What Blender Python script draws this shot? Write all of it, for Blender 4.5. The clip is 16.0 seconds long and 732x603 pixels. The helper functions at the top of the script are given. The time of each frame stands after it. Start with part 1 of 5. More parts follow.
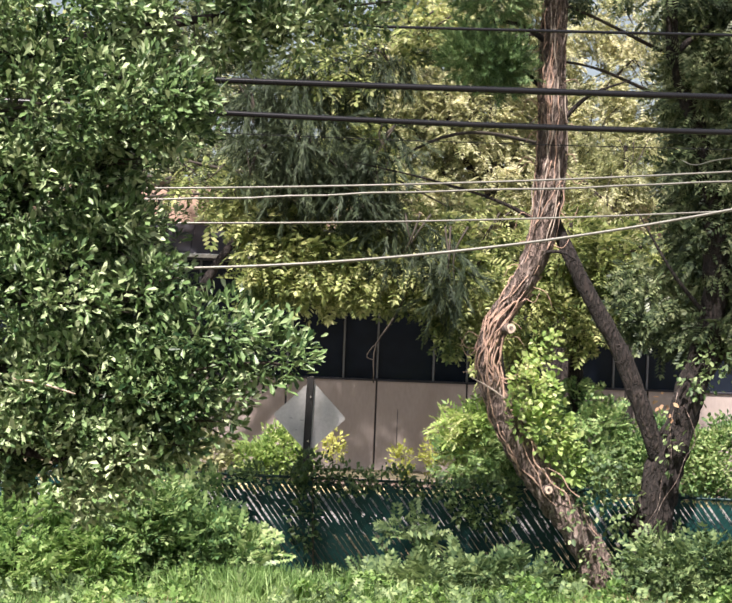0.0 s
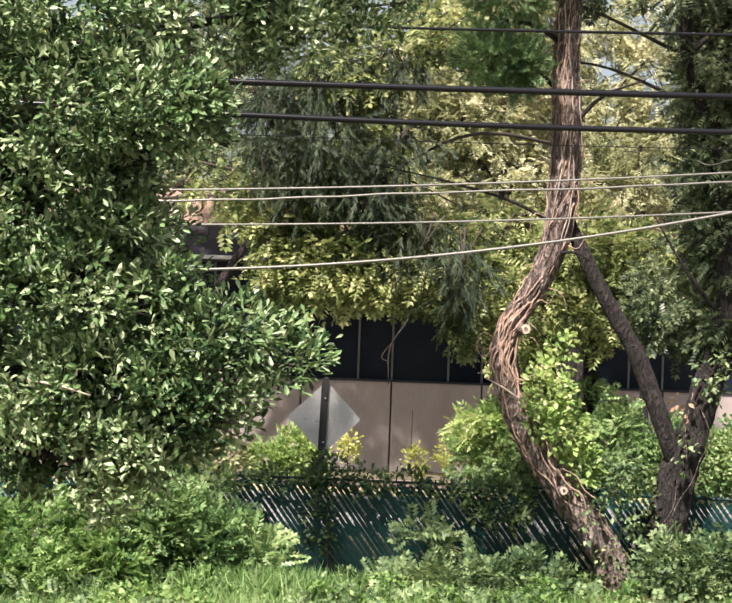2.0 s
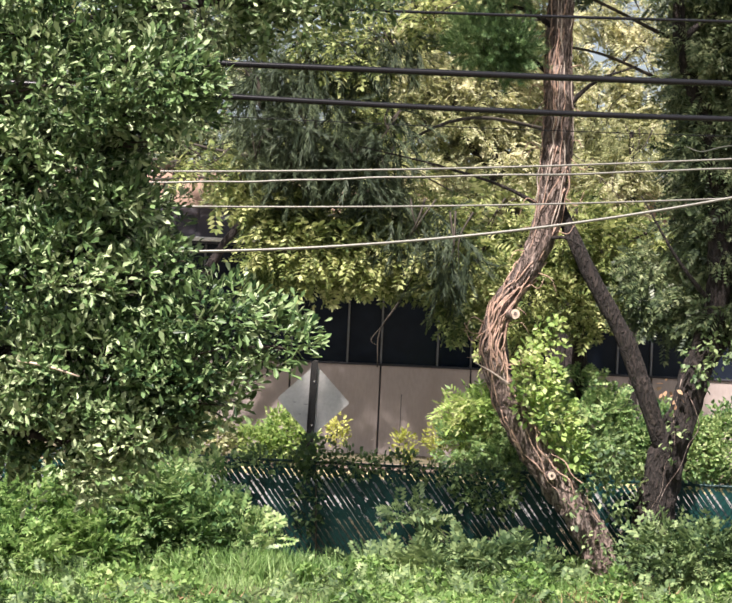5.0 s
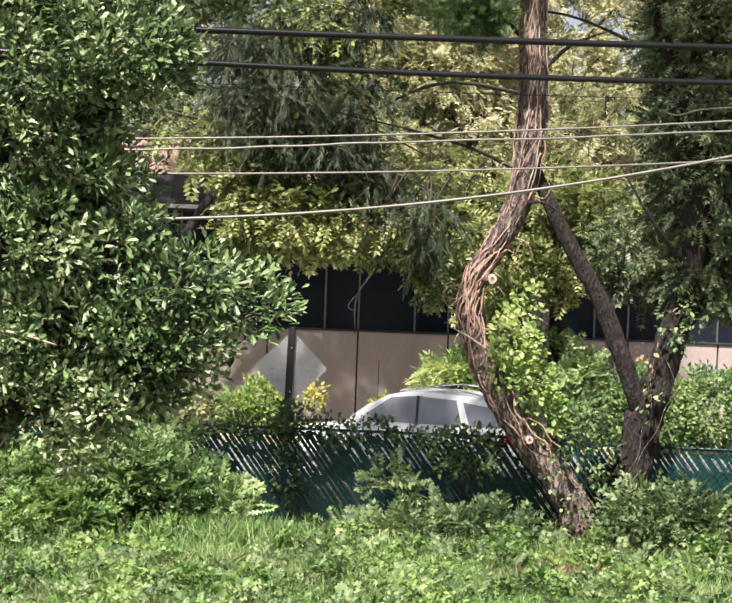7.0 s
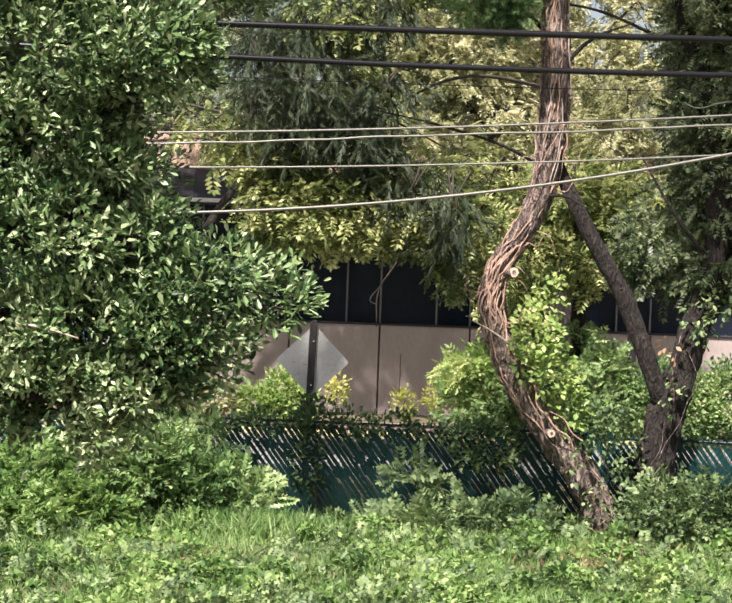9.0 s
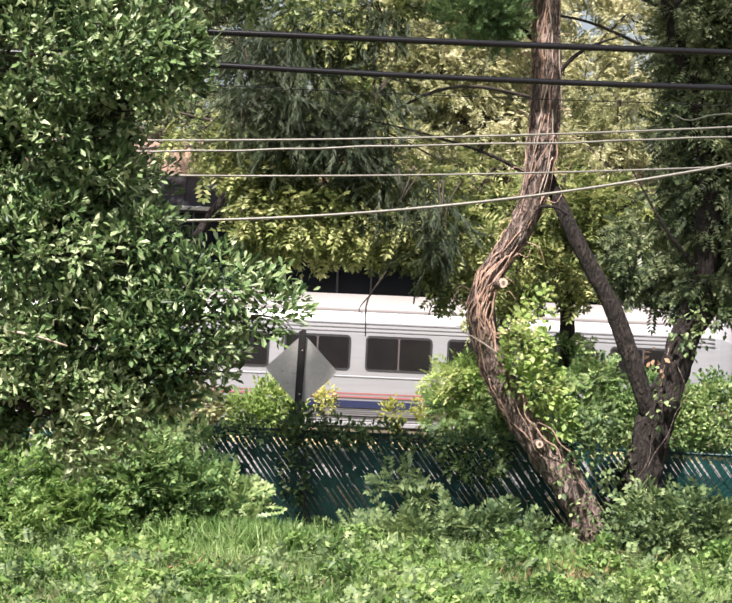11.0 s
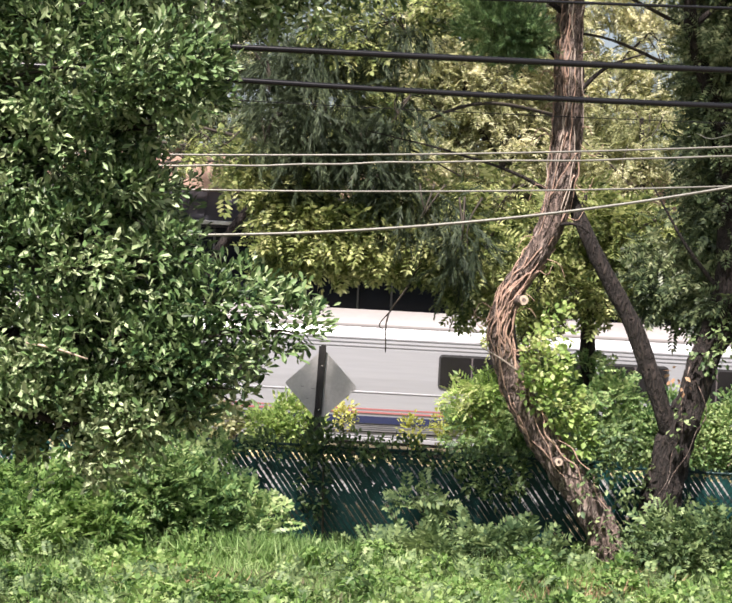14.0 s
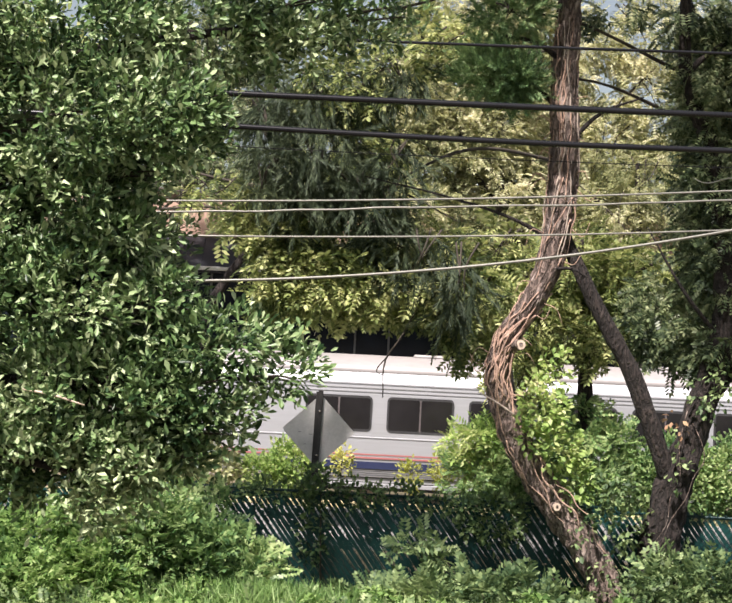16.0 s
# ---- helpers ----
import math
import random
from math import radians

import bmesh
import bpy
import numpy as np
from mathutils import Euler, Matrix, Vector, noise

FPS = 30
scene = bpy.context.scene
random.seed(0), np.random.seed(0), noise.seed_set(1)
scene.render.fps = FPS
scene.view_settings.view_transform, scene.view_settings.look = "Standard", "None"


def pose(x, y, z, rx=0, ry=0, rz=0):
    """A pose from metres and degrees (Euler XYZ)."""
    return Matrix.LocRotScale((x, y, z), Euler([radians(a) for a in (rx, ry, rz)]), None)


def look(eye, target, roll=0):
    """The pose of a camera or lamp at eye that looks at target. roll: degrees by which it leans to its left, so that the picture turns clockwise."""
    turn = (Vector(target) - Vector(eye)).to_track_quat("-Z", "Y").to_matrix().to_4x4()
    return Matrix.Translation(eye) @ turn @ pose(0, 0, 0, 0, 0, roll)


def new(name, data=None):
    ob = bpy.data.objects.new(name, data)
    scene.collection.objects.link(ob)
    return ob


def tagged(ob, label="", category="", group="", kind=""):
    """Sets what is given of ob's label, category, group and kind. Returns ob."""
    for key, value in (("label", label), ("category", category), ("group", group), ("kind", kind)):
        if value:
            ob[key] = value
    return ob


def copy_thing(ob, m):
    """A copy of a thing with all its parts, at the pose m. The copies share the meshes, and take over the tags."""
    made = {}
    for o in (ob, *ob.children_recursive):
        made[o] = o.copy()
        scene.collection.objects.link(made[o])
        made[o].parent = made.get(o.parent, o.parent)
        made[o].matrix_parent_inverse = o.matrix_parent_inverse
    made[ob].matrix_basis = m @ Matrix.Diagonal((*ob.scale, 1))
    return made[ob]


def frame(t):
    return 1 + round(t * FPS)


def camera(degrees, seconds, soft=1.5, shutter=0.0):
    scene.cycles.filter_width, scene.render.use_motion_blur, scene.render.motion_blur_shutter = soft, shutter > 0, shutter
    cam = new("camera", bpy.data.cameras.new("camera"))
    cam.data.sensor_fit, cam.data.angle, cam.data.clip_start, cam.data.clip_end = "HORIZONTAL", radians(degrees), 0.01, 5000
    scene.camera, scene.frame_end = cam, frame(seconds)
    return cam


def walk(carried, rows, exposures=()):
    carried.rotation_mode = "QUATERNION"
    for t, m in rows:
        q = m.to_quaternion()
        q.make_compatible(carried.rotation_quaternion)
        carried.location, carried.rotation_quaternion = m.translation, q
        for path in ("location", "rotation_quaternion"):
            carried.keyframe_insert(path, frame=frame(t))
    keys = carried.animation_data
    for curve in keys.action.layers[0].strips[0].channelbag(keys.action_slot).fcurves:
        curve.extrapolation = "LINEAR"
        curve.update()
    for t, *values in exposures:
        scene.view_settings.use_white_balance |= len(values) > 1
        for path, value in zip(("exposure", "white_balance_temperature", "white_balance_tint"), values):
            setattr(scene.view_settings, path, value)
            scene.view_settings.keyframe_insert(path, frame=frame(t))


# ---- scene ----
cam = camera(23.31, 16.0, soft=1.8)
EYE = (0.0, 0.0, 4.6)


def view(turn, tilt, lean):
    """A pose at the fixed stand: degrees to the right, up, and of lean."""
    a, b = radians(turn), radians(tilt)
    way = Vector((math.sin(a) * math.cos(b), math.cos(a) * math.cos(b), math.sin(b)))
    return look(EYE, Vector(EYE) + way * 30, lean)


walk(cam, [(t, view(a, b, c)) for t, a, b, c in (
    (0, 0.000, 0.211, 2.20), (0.5, -0.253, 0.246, 2.21), (1, -0.380, 0.279, 2.05),
    (1.5, -0.459, 0.268, 2.05), (2, -0.473, 0.228, 2.08), (2.5, -0.437, 0.162, 2.13),
    (3, -0.444, 0.118, 2.33), (3.5, -0.403, 0.126, 2.51), (4, -0.402, 0.089, 2.58),
    (6.5, 0.553, -1.142, 2.34), (7, 0.665, -1.358, 2.15), (7.5, 0.572, -1.528, 1.91),
    (8, 0.311, -1.609, 1.87), (8.5, 0.075, -1.615, 1.91), (9, -0.028, -1.592, 2.12),
    (9.5, 0.049, -1.517, 2.23), (12, 0.323, -1.159, 2.68), (12.5, 0.157, -1.111, 2.70),
    (13, -0.012, -0.996, 2.79), (13.5, -0.196, -0.887, 2.81), (14, -0.370, -0.794, 3.04),
    (14.5, -0.542, -0.574, 3.04), (15, -0.660, -0.201, 3.06), (15.5, -0.586, 0.309, 2.95),
    (16, -0.350, 0.668, 2.84))], exposures=((0, 1.42), (4, 1.44), (7, 1.38), (9.7, 1.40), (13, 1.33), (15, 1.29), (16, 1.23)))

# ---- daylight ----
SUN_FROM = Vector((-0.22, -0.50, 0.84)).normalized()
world = bpy.data.worlds.new("sky")
scene.world = world
world.use_nodes = True
_nt = world.node_tree
_sky = _nt.nodes.new("ShaderNodeTexSky")
_sky.sky_type, _sky.sun_disc = "NISHITA", False
_sky.sun_elevation = math.asin(SUN_FROM.z)
_sky.sun_rotation = math.atan2(SUN_FROM.x, SUN_FROM.y)
_sky.dust_density, _sky.air_density, _sky.ozone_density = 1.5, 1.0, 0.4
_nt.nodes["Background"].inputs["Strength"].default_value = 0.045
_haze = _nt.nodes.new("ShaderNodeHueSaturation")
_haze.inputs["Saturation"].default_value, _haze.inputs["Value"].default_value = 0.52, 1.06
_nt.links.new(_sky.outputs[0], _haze.inputs["Color"])
_nt.links.new(_haze.outputs[0], _nt.nodes["Background"].inputs["Color"])
sun = new("sun", bpy.data.lights.new("sun", "SUN"))
sun.data.energy, sun.data.angle, sun.data.color = 5.0, radians(2.0), (1.0, 0.905, 0.855)
sun.matrix_world = look(SUN_FROM * 60, (0, 0, 0))

# ---- materials ----
def shade(name, colour, rough=0.6, metal=0.0, dark=0.75, fine=30.0, coarse=2.0, bump=0.0, spec=0.5, stretch=(1, 1, 1), stain=None, stain_amount=0.0):
    """A surface with grain and blotches at two scales, and relief."""
    m = bpy.data.materials.new(name)
    m.use_nodes = True
    nt = m.node_tree
    bsdf = nt.nodes["Principled BSDF"]
    co = nt.nodes.new("ShaderNodeTexCoord")
    mp = nt.nodes.new("ShaderNodeMapping")
    mp.inputs["Scale"].default_value = stretch
    nt.links.new(co.outputs["Object"], mp.inputs["Vector"])
    n1, n2 = nt.nodes.new("ShaderNodeTexNoise"), nt.nodes.new("ShaderNodeTexNoise")
    n1.inputs["Scale"].default_value, n2.inputs["Scale"].default_value = fine, coarse
    n1.inputs["Detail"].default_value, n2.inputs["Detail"].default_value = 6, 5
    for n in (n1, n2):
        nt.links.new(mp.outputs[0], n.inputs["Vector"])
    add = nt.nodes.new("ShaderNodeMath")
    add.operation = "ADD"
    nt.links.new(n1.outputs["Fac"], add.inputs[0])
    nt.links.new(n2.outputs["Fac"], add.inputs[1])
    ramp = nt.nodes.new("ShaderNodeMapRange")
    ramp.inputs["From Min"].default_value, ramp.inputs["From Max"].default_value = 0.65, 1.35
    nt.links.new(add.outputs[0], ramp.inputs["Value"])
    mix = nt.nodes.new("ShaderNodeMix")
    mix.data_type = "RGBA"
    mix.inputs["A"].default_value = (*[c * dark for c in colour], 1)
    mix.inputs["B"].default_value = (*[min(1, c * (2 - dark)) for c in colour], 1)
    nt.links.new(ramp.outputs[0], mix.inputs["Factor"])
    out = mix.outputs["Result"]
    if stain:
        n3 = nt.nodes.new("ShaderNodeTexNoise")
        n3.inputs["Scale"].default_value, n3.inputs["Detail"].default_value = coarse * 1.7, 8
        nt.links.new(mp.outputs[0], n3.inputs["Vector"])
        r3 = nt.nodes.new("ShaderNodeMapRange")
        r3.inputs["From Min"].default_value, r3.inputs["From Max"].default_value = 0.52, 0.68
        r3.inputs["To Max"].default_value = stain_amount
        nt.links.new(n3.outputs["Fac"], r3.inputs["Value"])
        m3 = nt.nodes.new("ShaderNodeMix")
        m3.data_type = "RGBA"
        m3.inputs["B"].default_value = (*stain, 1)
        nt.links.new(r3.outputs[0], m3.inputs["Factor"])
        nt.links.new(out, m3.inputs["A"])
        out = m3.outputs["Result"]
    nt.links.new(out, bsdf.inputs["Base Color"])
    bsdf.inputs["Roughness"].default_value, bsdf.inputs["Metallic"].default_value = rough, metal
    bsdf.inputs["Specular IOR Level"].default_value = spec
    if bump:
        b = nt.nodes.new("ShaderNodeBump")
        b.inputs["Strength"].default_value, b.inputs["Distance"].default_value = 0.8, bump
        nt.links.new(add.outputs[0], b.inputs["Height"])
        nt.links.new(b.outputs[0], bsdf.inputs["Normal"])
    return m


def leafy(name, low, mid, high, gloss=0.45, through_share=0.35, spec=0.4, patch=0.8):
    """Leaves: each its own tone, light partly passing through the blade."""
    low, mid, high = [(r, g, b * 1.14) for r, g, b in (low, mid, high)]
    m = bpy.data.materials.new(name)
    m.use_nodes = True
    nt = m.node_tree
    bsdf = nt.nodes["Principled BSDF"]
    geo = nt.nodes.new("ShaderNodeNewGeometry")
    co = nt.nodes.new("ShaderNodeTexCoord")
    n = nt.nodes.new("ShaderNodeTexNoise")
    n.inputs["Scale"].default_value, n.inputs["Detail"].default_value = patch, 3
    nt.links.new(co.outputs["Object"], n.inputs["Vector"])
    mixf = nt.nodes.new("ShaderNodeMath")
    mixf.operation = "MULTIPLY_ADD"
    nt.links.new(n.outputs["Fac"], mixf.inputs[0])
    mixf.inputs[1].default_value = 1.3
    off = nt.nodes.new("ShaderNodeMath")
    off.operation = "MULTIPLY_ADD"
    nt.links.new(geo.outputs["Random Per Island"], off.inputs[0])
    off.inputs[1].default_value, off.inputs[2].default_value = 0.7, -0.5
    nt.links.new(off.outputs[0], mixf.inputs[2])
    ramp = nt.nodes.new("ShaderNodeValToRGB")
    e = ramp.color_ramp.elements
    e[0].position, e[0].color = 0.15, (*low, 1)
    e[1].position, e[1].color = 0.95, (*high, 1)
    k = e.new(0.55)
    k.color = (*mid, 1)
    nt.links.new(mixf.outputs[0], ramp.inputs["Fac"])
    nt.links.new(ramp.outputs[0], bsdf.inputs["Base Color"])
    bsdf.inputs["Roughness"].default_value = gloss
    bsdf.inputs["Specular IOR Level"].default_value = spec
    tr = nt.nodes.new("ShaderNodeBsdfTranslucent")
    hs = nt.nodes.new("ShaderNodeHueSaturation")
    hs.inputs["Value"].default_value, hs.inputs["Hue"].default_value = 1.5, 0.485
    nt.links.new(ramp.outputs[0], hs.inputs["Color"])
    nt.links.new(hs.outputs[0], tr.inputs["Color"])
    mx = nt.nodes.new("ShaderNodeMixShader")
    mx.inputs[0].default_value = through_share
    nt.links.new(bsdf.outputs[0], mx.inputs[1])
    nt.links.new(tr.outputs[0], mx.inputs[2])
    nt.links.new(mx.outputs[0], nt.nodes["Material Output"].inputs["Surface"])
    return m


def bark(name, ridge, furrow, patch, scale=15.0, depth=0.05):
    """Furrowed bark: long plates parted by dark cracks, with paler patches."""
    m = shade(name, ridge, 0.95, fine=45, coarse=5, dark=0.6, bump=0.0, stretch=(1, 1, 0.4), stain=patch, stain_amount=0.7)
    nt = m.node_tree
    bsdf = nt.nodes["Principled BSDF"]
    co = nt.nodes.new("ShaderNodeTexCoord")
    warp = nt.nodes.new("ShaderNodeTexNoise")
    warp.inputs["Scale"].default_value, warp.inputs["Detail"].default_value = 4.5, 4
    nt.links.new(co.outputs["Object"], warp.inputs["Vector"])
    addv = nt.nodes.new("ShaderNodeVectorMath")
    addv.operation = "MULTIPLY_ADD"
    nt.links.new(warp.outputs["Color"], addv.inputs[0])
    addv.inputs[1].default_value = (0.12, 0.12, 0.3)
    nt.links.new(co.outputs["Object"], addv.inputs[2])
    mp = nt.nodes.new("ShaderNodeMapping")
    mp.inputs["Scale"].default_value = (1, 1, 0.26)
    nt.links.new(addv.outputs[0], mp.inputs["Vector"])
    ridges = nt.nodes.new("ShaderNodeTexNoise")
    ridges.inputs["Scale"].default_value, ridges.inputs["Detail"].default_value = scale, 4
    nt.links.new(mp.outputs[0], ridges.inputs["Vector"])
    r = nt.nodes.new("ShaderNodeMapRange")
    r.inputs["From Min"].default_value, r.inputs["From Max"].default_value = 0.40, 0.58
    nt.links.new(ridges.outputs["Fac"], r.inputs["Value"])
    old = bsdf.inputs["Base Color"].links[0].from_socket
    mix = nt.nodes.new("ShaderNodeMix")
    mix.data_type = "RGBA"
    mix.inputs["A"].default_value = (*furrow, 1)
    nt.links.new(r.outputs[0], mix.inputs["Factor"])
    nt.links.new(old, mix.inputs["B"])
    nt.links.new(mix.outputs["Result"], bsdf.inputs["Base Color"])
    fine = nt.nodes.new("ShaderNodeTexNoise")
    fine.inputs["Scale"].default_value, fine.inputs["Detail"].default_value = 40, 5
    nt.links.new(mp.outputs[0], fine.inputs["Vector"])
    h = nt.nodes.new("ShaderNodeMath")
    h.operation = "MULTIPLY_ADD"
    nt.links.new(fine.outputs["Fac"], h.inputs[0])
    h.inputs[1].default_value = 0.5
    nt.links.new(r.outputs[0], h.inputs[2])
    b = nt.nodes.new("ShaderNodeBump")
    b.inputs["Strength"].default_value, b.inputs["Distance"].default_value = 1.0, depth
    nt.links.new(h.outputs[0], b.inputs["Height"])
    nt.links.new(b.outputs[0], bsdf.inputs["Normal"])
    return m


M_SOIL = shade("soil", (0.10, 0.085, 0.05), 0.95, fine=9, coarse=0.7, bump=0.03, dark=0.5)
M_ROAD = shade("asphalt", (0.17, 0.17, 0.165), 0.85, fine=60, coarse=0.8, bump=0.004)
M_BALLAST = shade("ballast", (0.22, 0.20, 0.18), 0.95, fine=18, coarse=1.2, bump=0.04, dark=0.45)
M_RAIL = shade("rail_steel", (0.25, 0.2, 0.17), 0.45, 0.8, fine=20, coarse=3)
M_TIE = shade("tie_wood", (0.11, 0.085, 0.065), 0.9, fine=25, coarse=3, bump=0.01)
M_PANEL = shade("precast_panel", (0.35, 0.295, 0.275), 0.85, fine=12, coarse=0.5, bump=0.004, dark=0.88, stretch=(1, 1, 0.35), stain=(0.25, 0.20, 0.175), stain_amount=0.45)
M_DARKGLASS = shade("tinted_glass", (0.011, 0.015, 0.024), 0.15, fine=2, coarse=0.3, dark=0.7, spec=0.12)
M_MULLION = shade("mullion_metal", (0.16, 0.16, 0.17), 0.4, 0.6)
M_SLATE = shade("dark_metal_roof", (0.022, 0.022, 0.030), 0.55, fine=8, coarse=1, dark=0.8)
M_WHITE = shade("white_trim", (0.75, 0.74, 0.72), 0.5, fine=20, coarse=2, dark=0.92)
M_PEACH = shade("peach_stucco", (0.46, 0.31, 0.245), 0.9, fine=30, coarse=0.8, bump=0.006, dark=0.85)
M_SLAT = shade("green_vinyl_slat", (0.004, 0.040, 0.037), 0.55, spec=0.3, fine=14, coarse=2.5, dark=0.6, stretch=(1, 1, 0.4))
M_POST = shade("green_coated_steel", (0.006, 0.03, 0.03), 0.45, 0.2, fine=20, coarse=4, dark=0.7)
M_WIRE = shade("coated_fence_wire", (0.008, 0.032, 0.032), 0.45, 0.3, fine=30, coarse=5)
M_BARK = bark("furrowed_bark", (0.23, 0.17, 0.145), (0.075, 0.054, 0.046), (0.42, 0.355, 0.32), 24.0, 0.05)
# low albedo also carries the shade that crowns throw on trunk and limbs
M_SHADEDBARK = bark("dark_shaded_bark", (0.030, 0.022, 0.0195), (0.013, 0.010, 0.009), (0.07, 0.054, 0.048), 24.0, 0.04)
M_TWIG = shade("twig_bark", (0.045, 0.036, 0.028), 0.9, fine=30, coarse=4, dark=0.6)
M_STRAND = shade("pale_bark_strip", (0.40, 0.33, 0.28), 0.9, fine=40, coarse=6, dark=0.6, bump=0.004)
M_VINE = shade("bare_vine", (0.36, 0.24, 0.185), 0.85, fine=40, coarse=5, dark=0.4, bump=0.004)
M_CUT = shade("cut_wood", (0.47, 0.37, 0.29), 0.8, fine=30, coarse=8, dark=0.75)
M_CABLE = shade("black_cable", (0.009, 0.009, 0.011), 0.24, 0.0, spec=0.3, fine=30, coarse=3, dark=0.7)
# sunlit sheen of the grey wires is put into this paler base
M_WIRELIGHT = shade("sheen_wire", (0.18, 0.176, 0.155), 0.45, 0.35, fine=30, coarse=2, dark=0.75)
M_SIGN = shade("bare_aluminium", (0.50, 0.485, 0.47), 0.6, 0.25, fine=18, coarse=2.2, dark=0.86, stain=(0.27, 0.26, 0.245), stain_amount=0.3)
M_SIGNPOST = shade("weathered_sign_post", (0.024, 0.022, 0.021), 0.8, 0.0, fine=24, coarse=3, dark=0.6)
M_STEEL = shade("brushed_coach_steel", (0.37, 0.375, 0.40), 0.42, 0.35, fine=6, coarse=0.5, dark=0.93, stretch=(0.15, 1, 3))
M_ROOF = shade("coach_roof", (0.30, 0.28, 0.28), 0.5, 0.1, fine=5, coarse=0.6, dark=0.92, stain=(0.27, 0.25, 0.245), stain_amount=0.4)
M_GROOVE = shade("groove_grey", (0.22, 0.22, 0.23), 0.6, 0.2, fine=10, coarse=1)
M_RED = shade("red_band", (0.34, 0.125, 0.125), 0.45, fine=10, coarse=1, dark=0.9)
M_BLUE = shade("navy_band", (0.02, 0.026, 0.07), 0.4, fine=10, coarse=1, dark=0.9)
M_SKYBLUE = shade("sky_blue_paint", (0.085, 0.165, 0.33), 0.35, fine=8, coarse=0.8, dark=0.92)
M_DEEPBLUE = shade("deep_blue_paint", (0.016, 0.065, 0.17), 0.35, fine=8, coarse=0.8, dark=0.92)
M_LOCO = shade("loco_white_paint", (0.32, 0.325, 0.355), 0.38, fine=7, coarse=0.6, dark=0.94)
# darker than the flanks to offset the sun falling on the roof
M_LOCOROOF = shade("loco_roof_dimmed", (0.17, 0.165, 0.185), 0.55, fine=6, coarse=0.8, dark=0.88)
M_CABGLASS = shade("cab_glass", (0.10, 0.105, 0.12), 0.15, fine=3, coarse=0.8, dark=0.85)
M_NOSE = shade("pale_blue_nose_paint", (0.25, 0.31, 0.48), 0.32, fine=7, coarse=0.6, dark=0.94)
# reflection on the locomotive's glass is put into this pale grey
M_SCREEN = shade("windscreen", (0.36, 0.33, 0.33), 0.15, fine=3, coarse=0.8, dark=0.9)
M_COACHGLASS = shade("coach_window_glass", (0.016, 0.015, 0.016), 0.14, fine=2, coarse=0.4, dark=0.7, spec=0.25)
M_RUBBER = shade("rubber", (0.03, 0.03, 0.032), 0.8, fine=20, coarse=3)
M_GREY = shade("diaphragm_grey", (0.26, 0.25, 0.25), 0.7, fine=10, coarse=1.4, dark=0.7)
M_GANGWAY = shade("gangway_rubber", (0.095, 0.08, 0.082), 0.85, fine=14, coarse=1.4, dark=0.75)
M_CARPAINT = shade("white_car_paint", (0.76, 0.77, 0.79), 0.22, fine=5, coarse=0.5, dark=0.97)
# pale base colour stands in for reflections on the car windows
M_CARGLASS = shade("car_glass", (0.21, 0.22, 0.25), 0.08, fine=2, coarse=0.6, dark=0.8, spec=0.7)
M_CHROME = shade("bright_metal", (0.7, 0.7, 0.72), 0.2, 0.9)
M_TAIL = shade("tail_lamp_red", (0.5, 0.02, 0.03), 0.2, fine=10, coarse=2)
M_HEAD = shade("head_lamp_clear", (0.7, 0.72, 0.75), 0.1, 0.3)
M_YELLOWLINE = shade("yellow_kerb_paint", (0.42, 0.36, 0.2), 0.8, fine=15, coarse=1.5, dark=0.7)

L_NEAR = leafy("broad_leaf", (0.018, 0.044, 0.014), (0.128, 0.208, 0.066), (0.47, 0.54, 0.28), 0.40, 0.17, 0.30, 1.3)
L_PINNATE = leafy("pinnate_leaf", (0.06, 0.095, 0.030), (0.225, 0.27, 0.08), (0.55, 0.56, 0.24), 0.45, 0.36, 0.3, 0.7)
# glow of backlit leaves is put into these pale yellow tones
L_YELLOW = leafy("backlit_tint_leaf", (0.16, 0.185, 0.075), (0.39, 0.40, 0.19), (0.70, 0.67, 0.42), 0.5, 0.5, 0.3, 0.6)
L_DARK = leafy("dark_leaf", (0.032, 0.052, 0.024), (0.115, 0.155, 0.062), (0.34, 0.37, 0.18), 0.42, 0.25, 0.35, 0.9)
L_NEEDLE = leafy("drooping_needles", (0.026, 0.040, 0.022), (0.056, 0.078, 0.038), (0.13, 0.16, 0.075), 0.6, 0.25, 0.3, 0.8)
L_PINE = leafy("pine_needles", (0.05, 0.10, 0.038), (0.15, 0.25, 0.09), (0.34, 0.44, 0.18), 0.55, 0.2, 0.3, 1.2)
L_BUSH = leafy("bush_leaf", (0.045, 0.085, 0.032), (0.145, 0.21, 0.076), (0.33, 0.41, 0.165), 0.55, 0.28, 0.35, 0.9)
L_LIME = leafy("lime_leaf", (0.11, 0.19, 0.045), (0.30, 0.42, 0.11), (0.60, 0.62, 0.29), 0.5, 0.45, 0.3, 0.9)
L_MID = leafy("fresh_leaf", (0.06, 0.125, 0.042), (0.175, 0.275, 0.085), (0.44, 0.52, 0.22), 0.45, 0.35, 0.35, 1.0)
L_VINE = leafy("vine_leaf", (0.035, 0.07, 0.025), (0.075, 0.125, 0.04), (0.16, 0.22, 0.07), 0.45, 0.3, 0.4, 1.1)
L_GOLD = leafy("golden_leaf", (0.22, 0.25, 0.04), (0.40, 0.42, 0.10), (0.58, 0.56, 0.18), 0.5, 0.4, 0.3, 1.0)
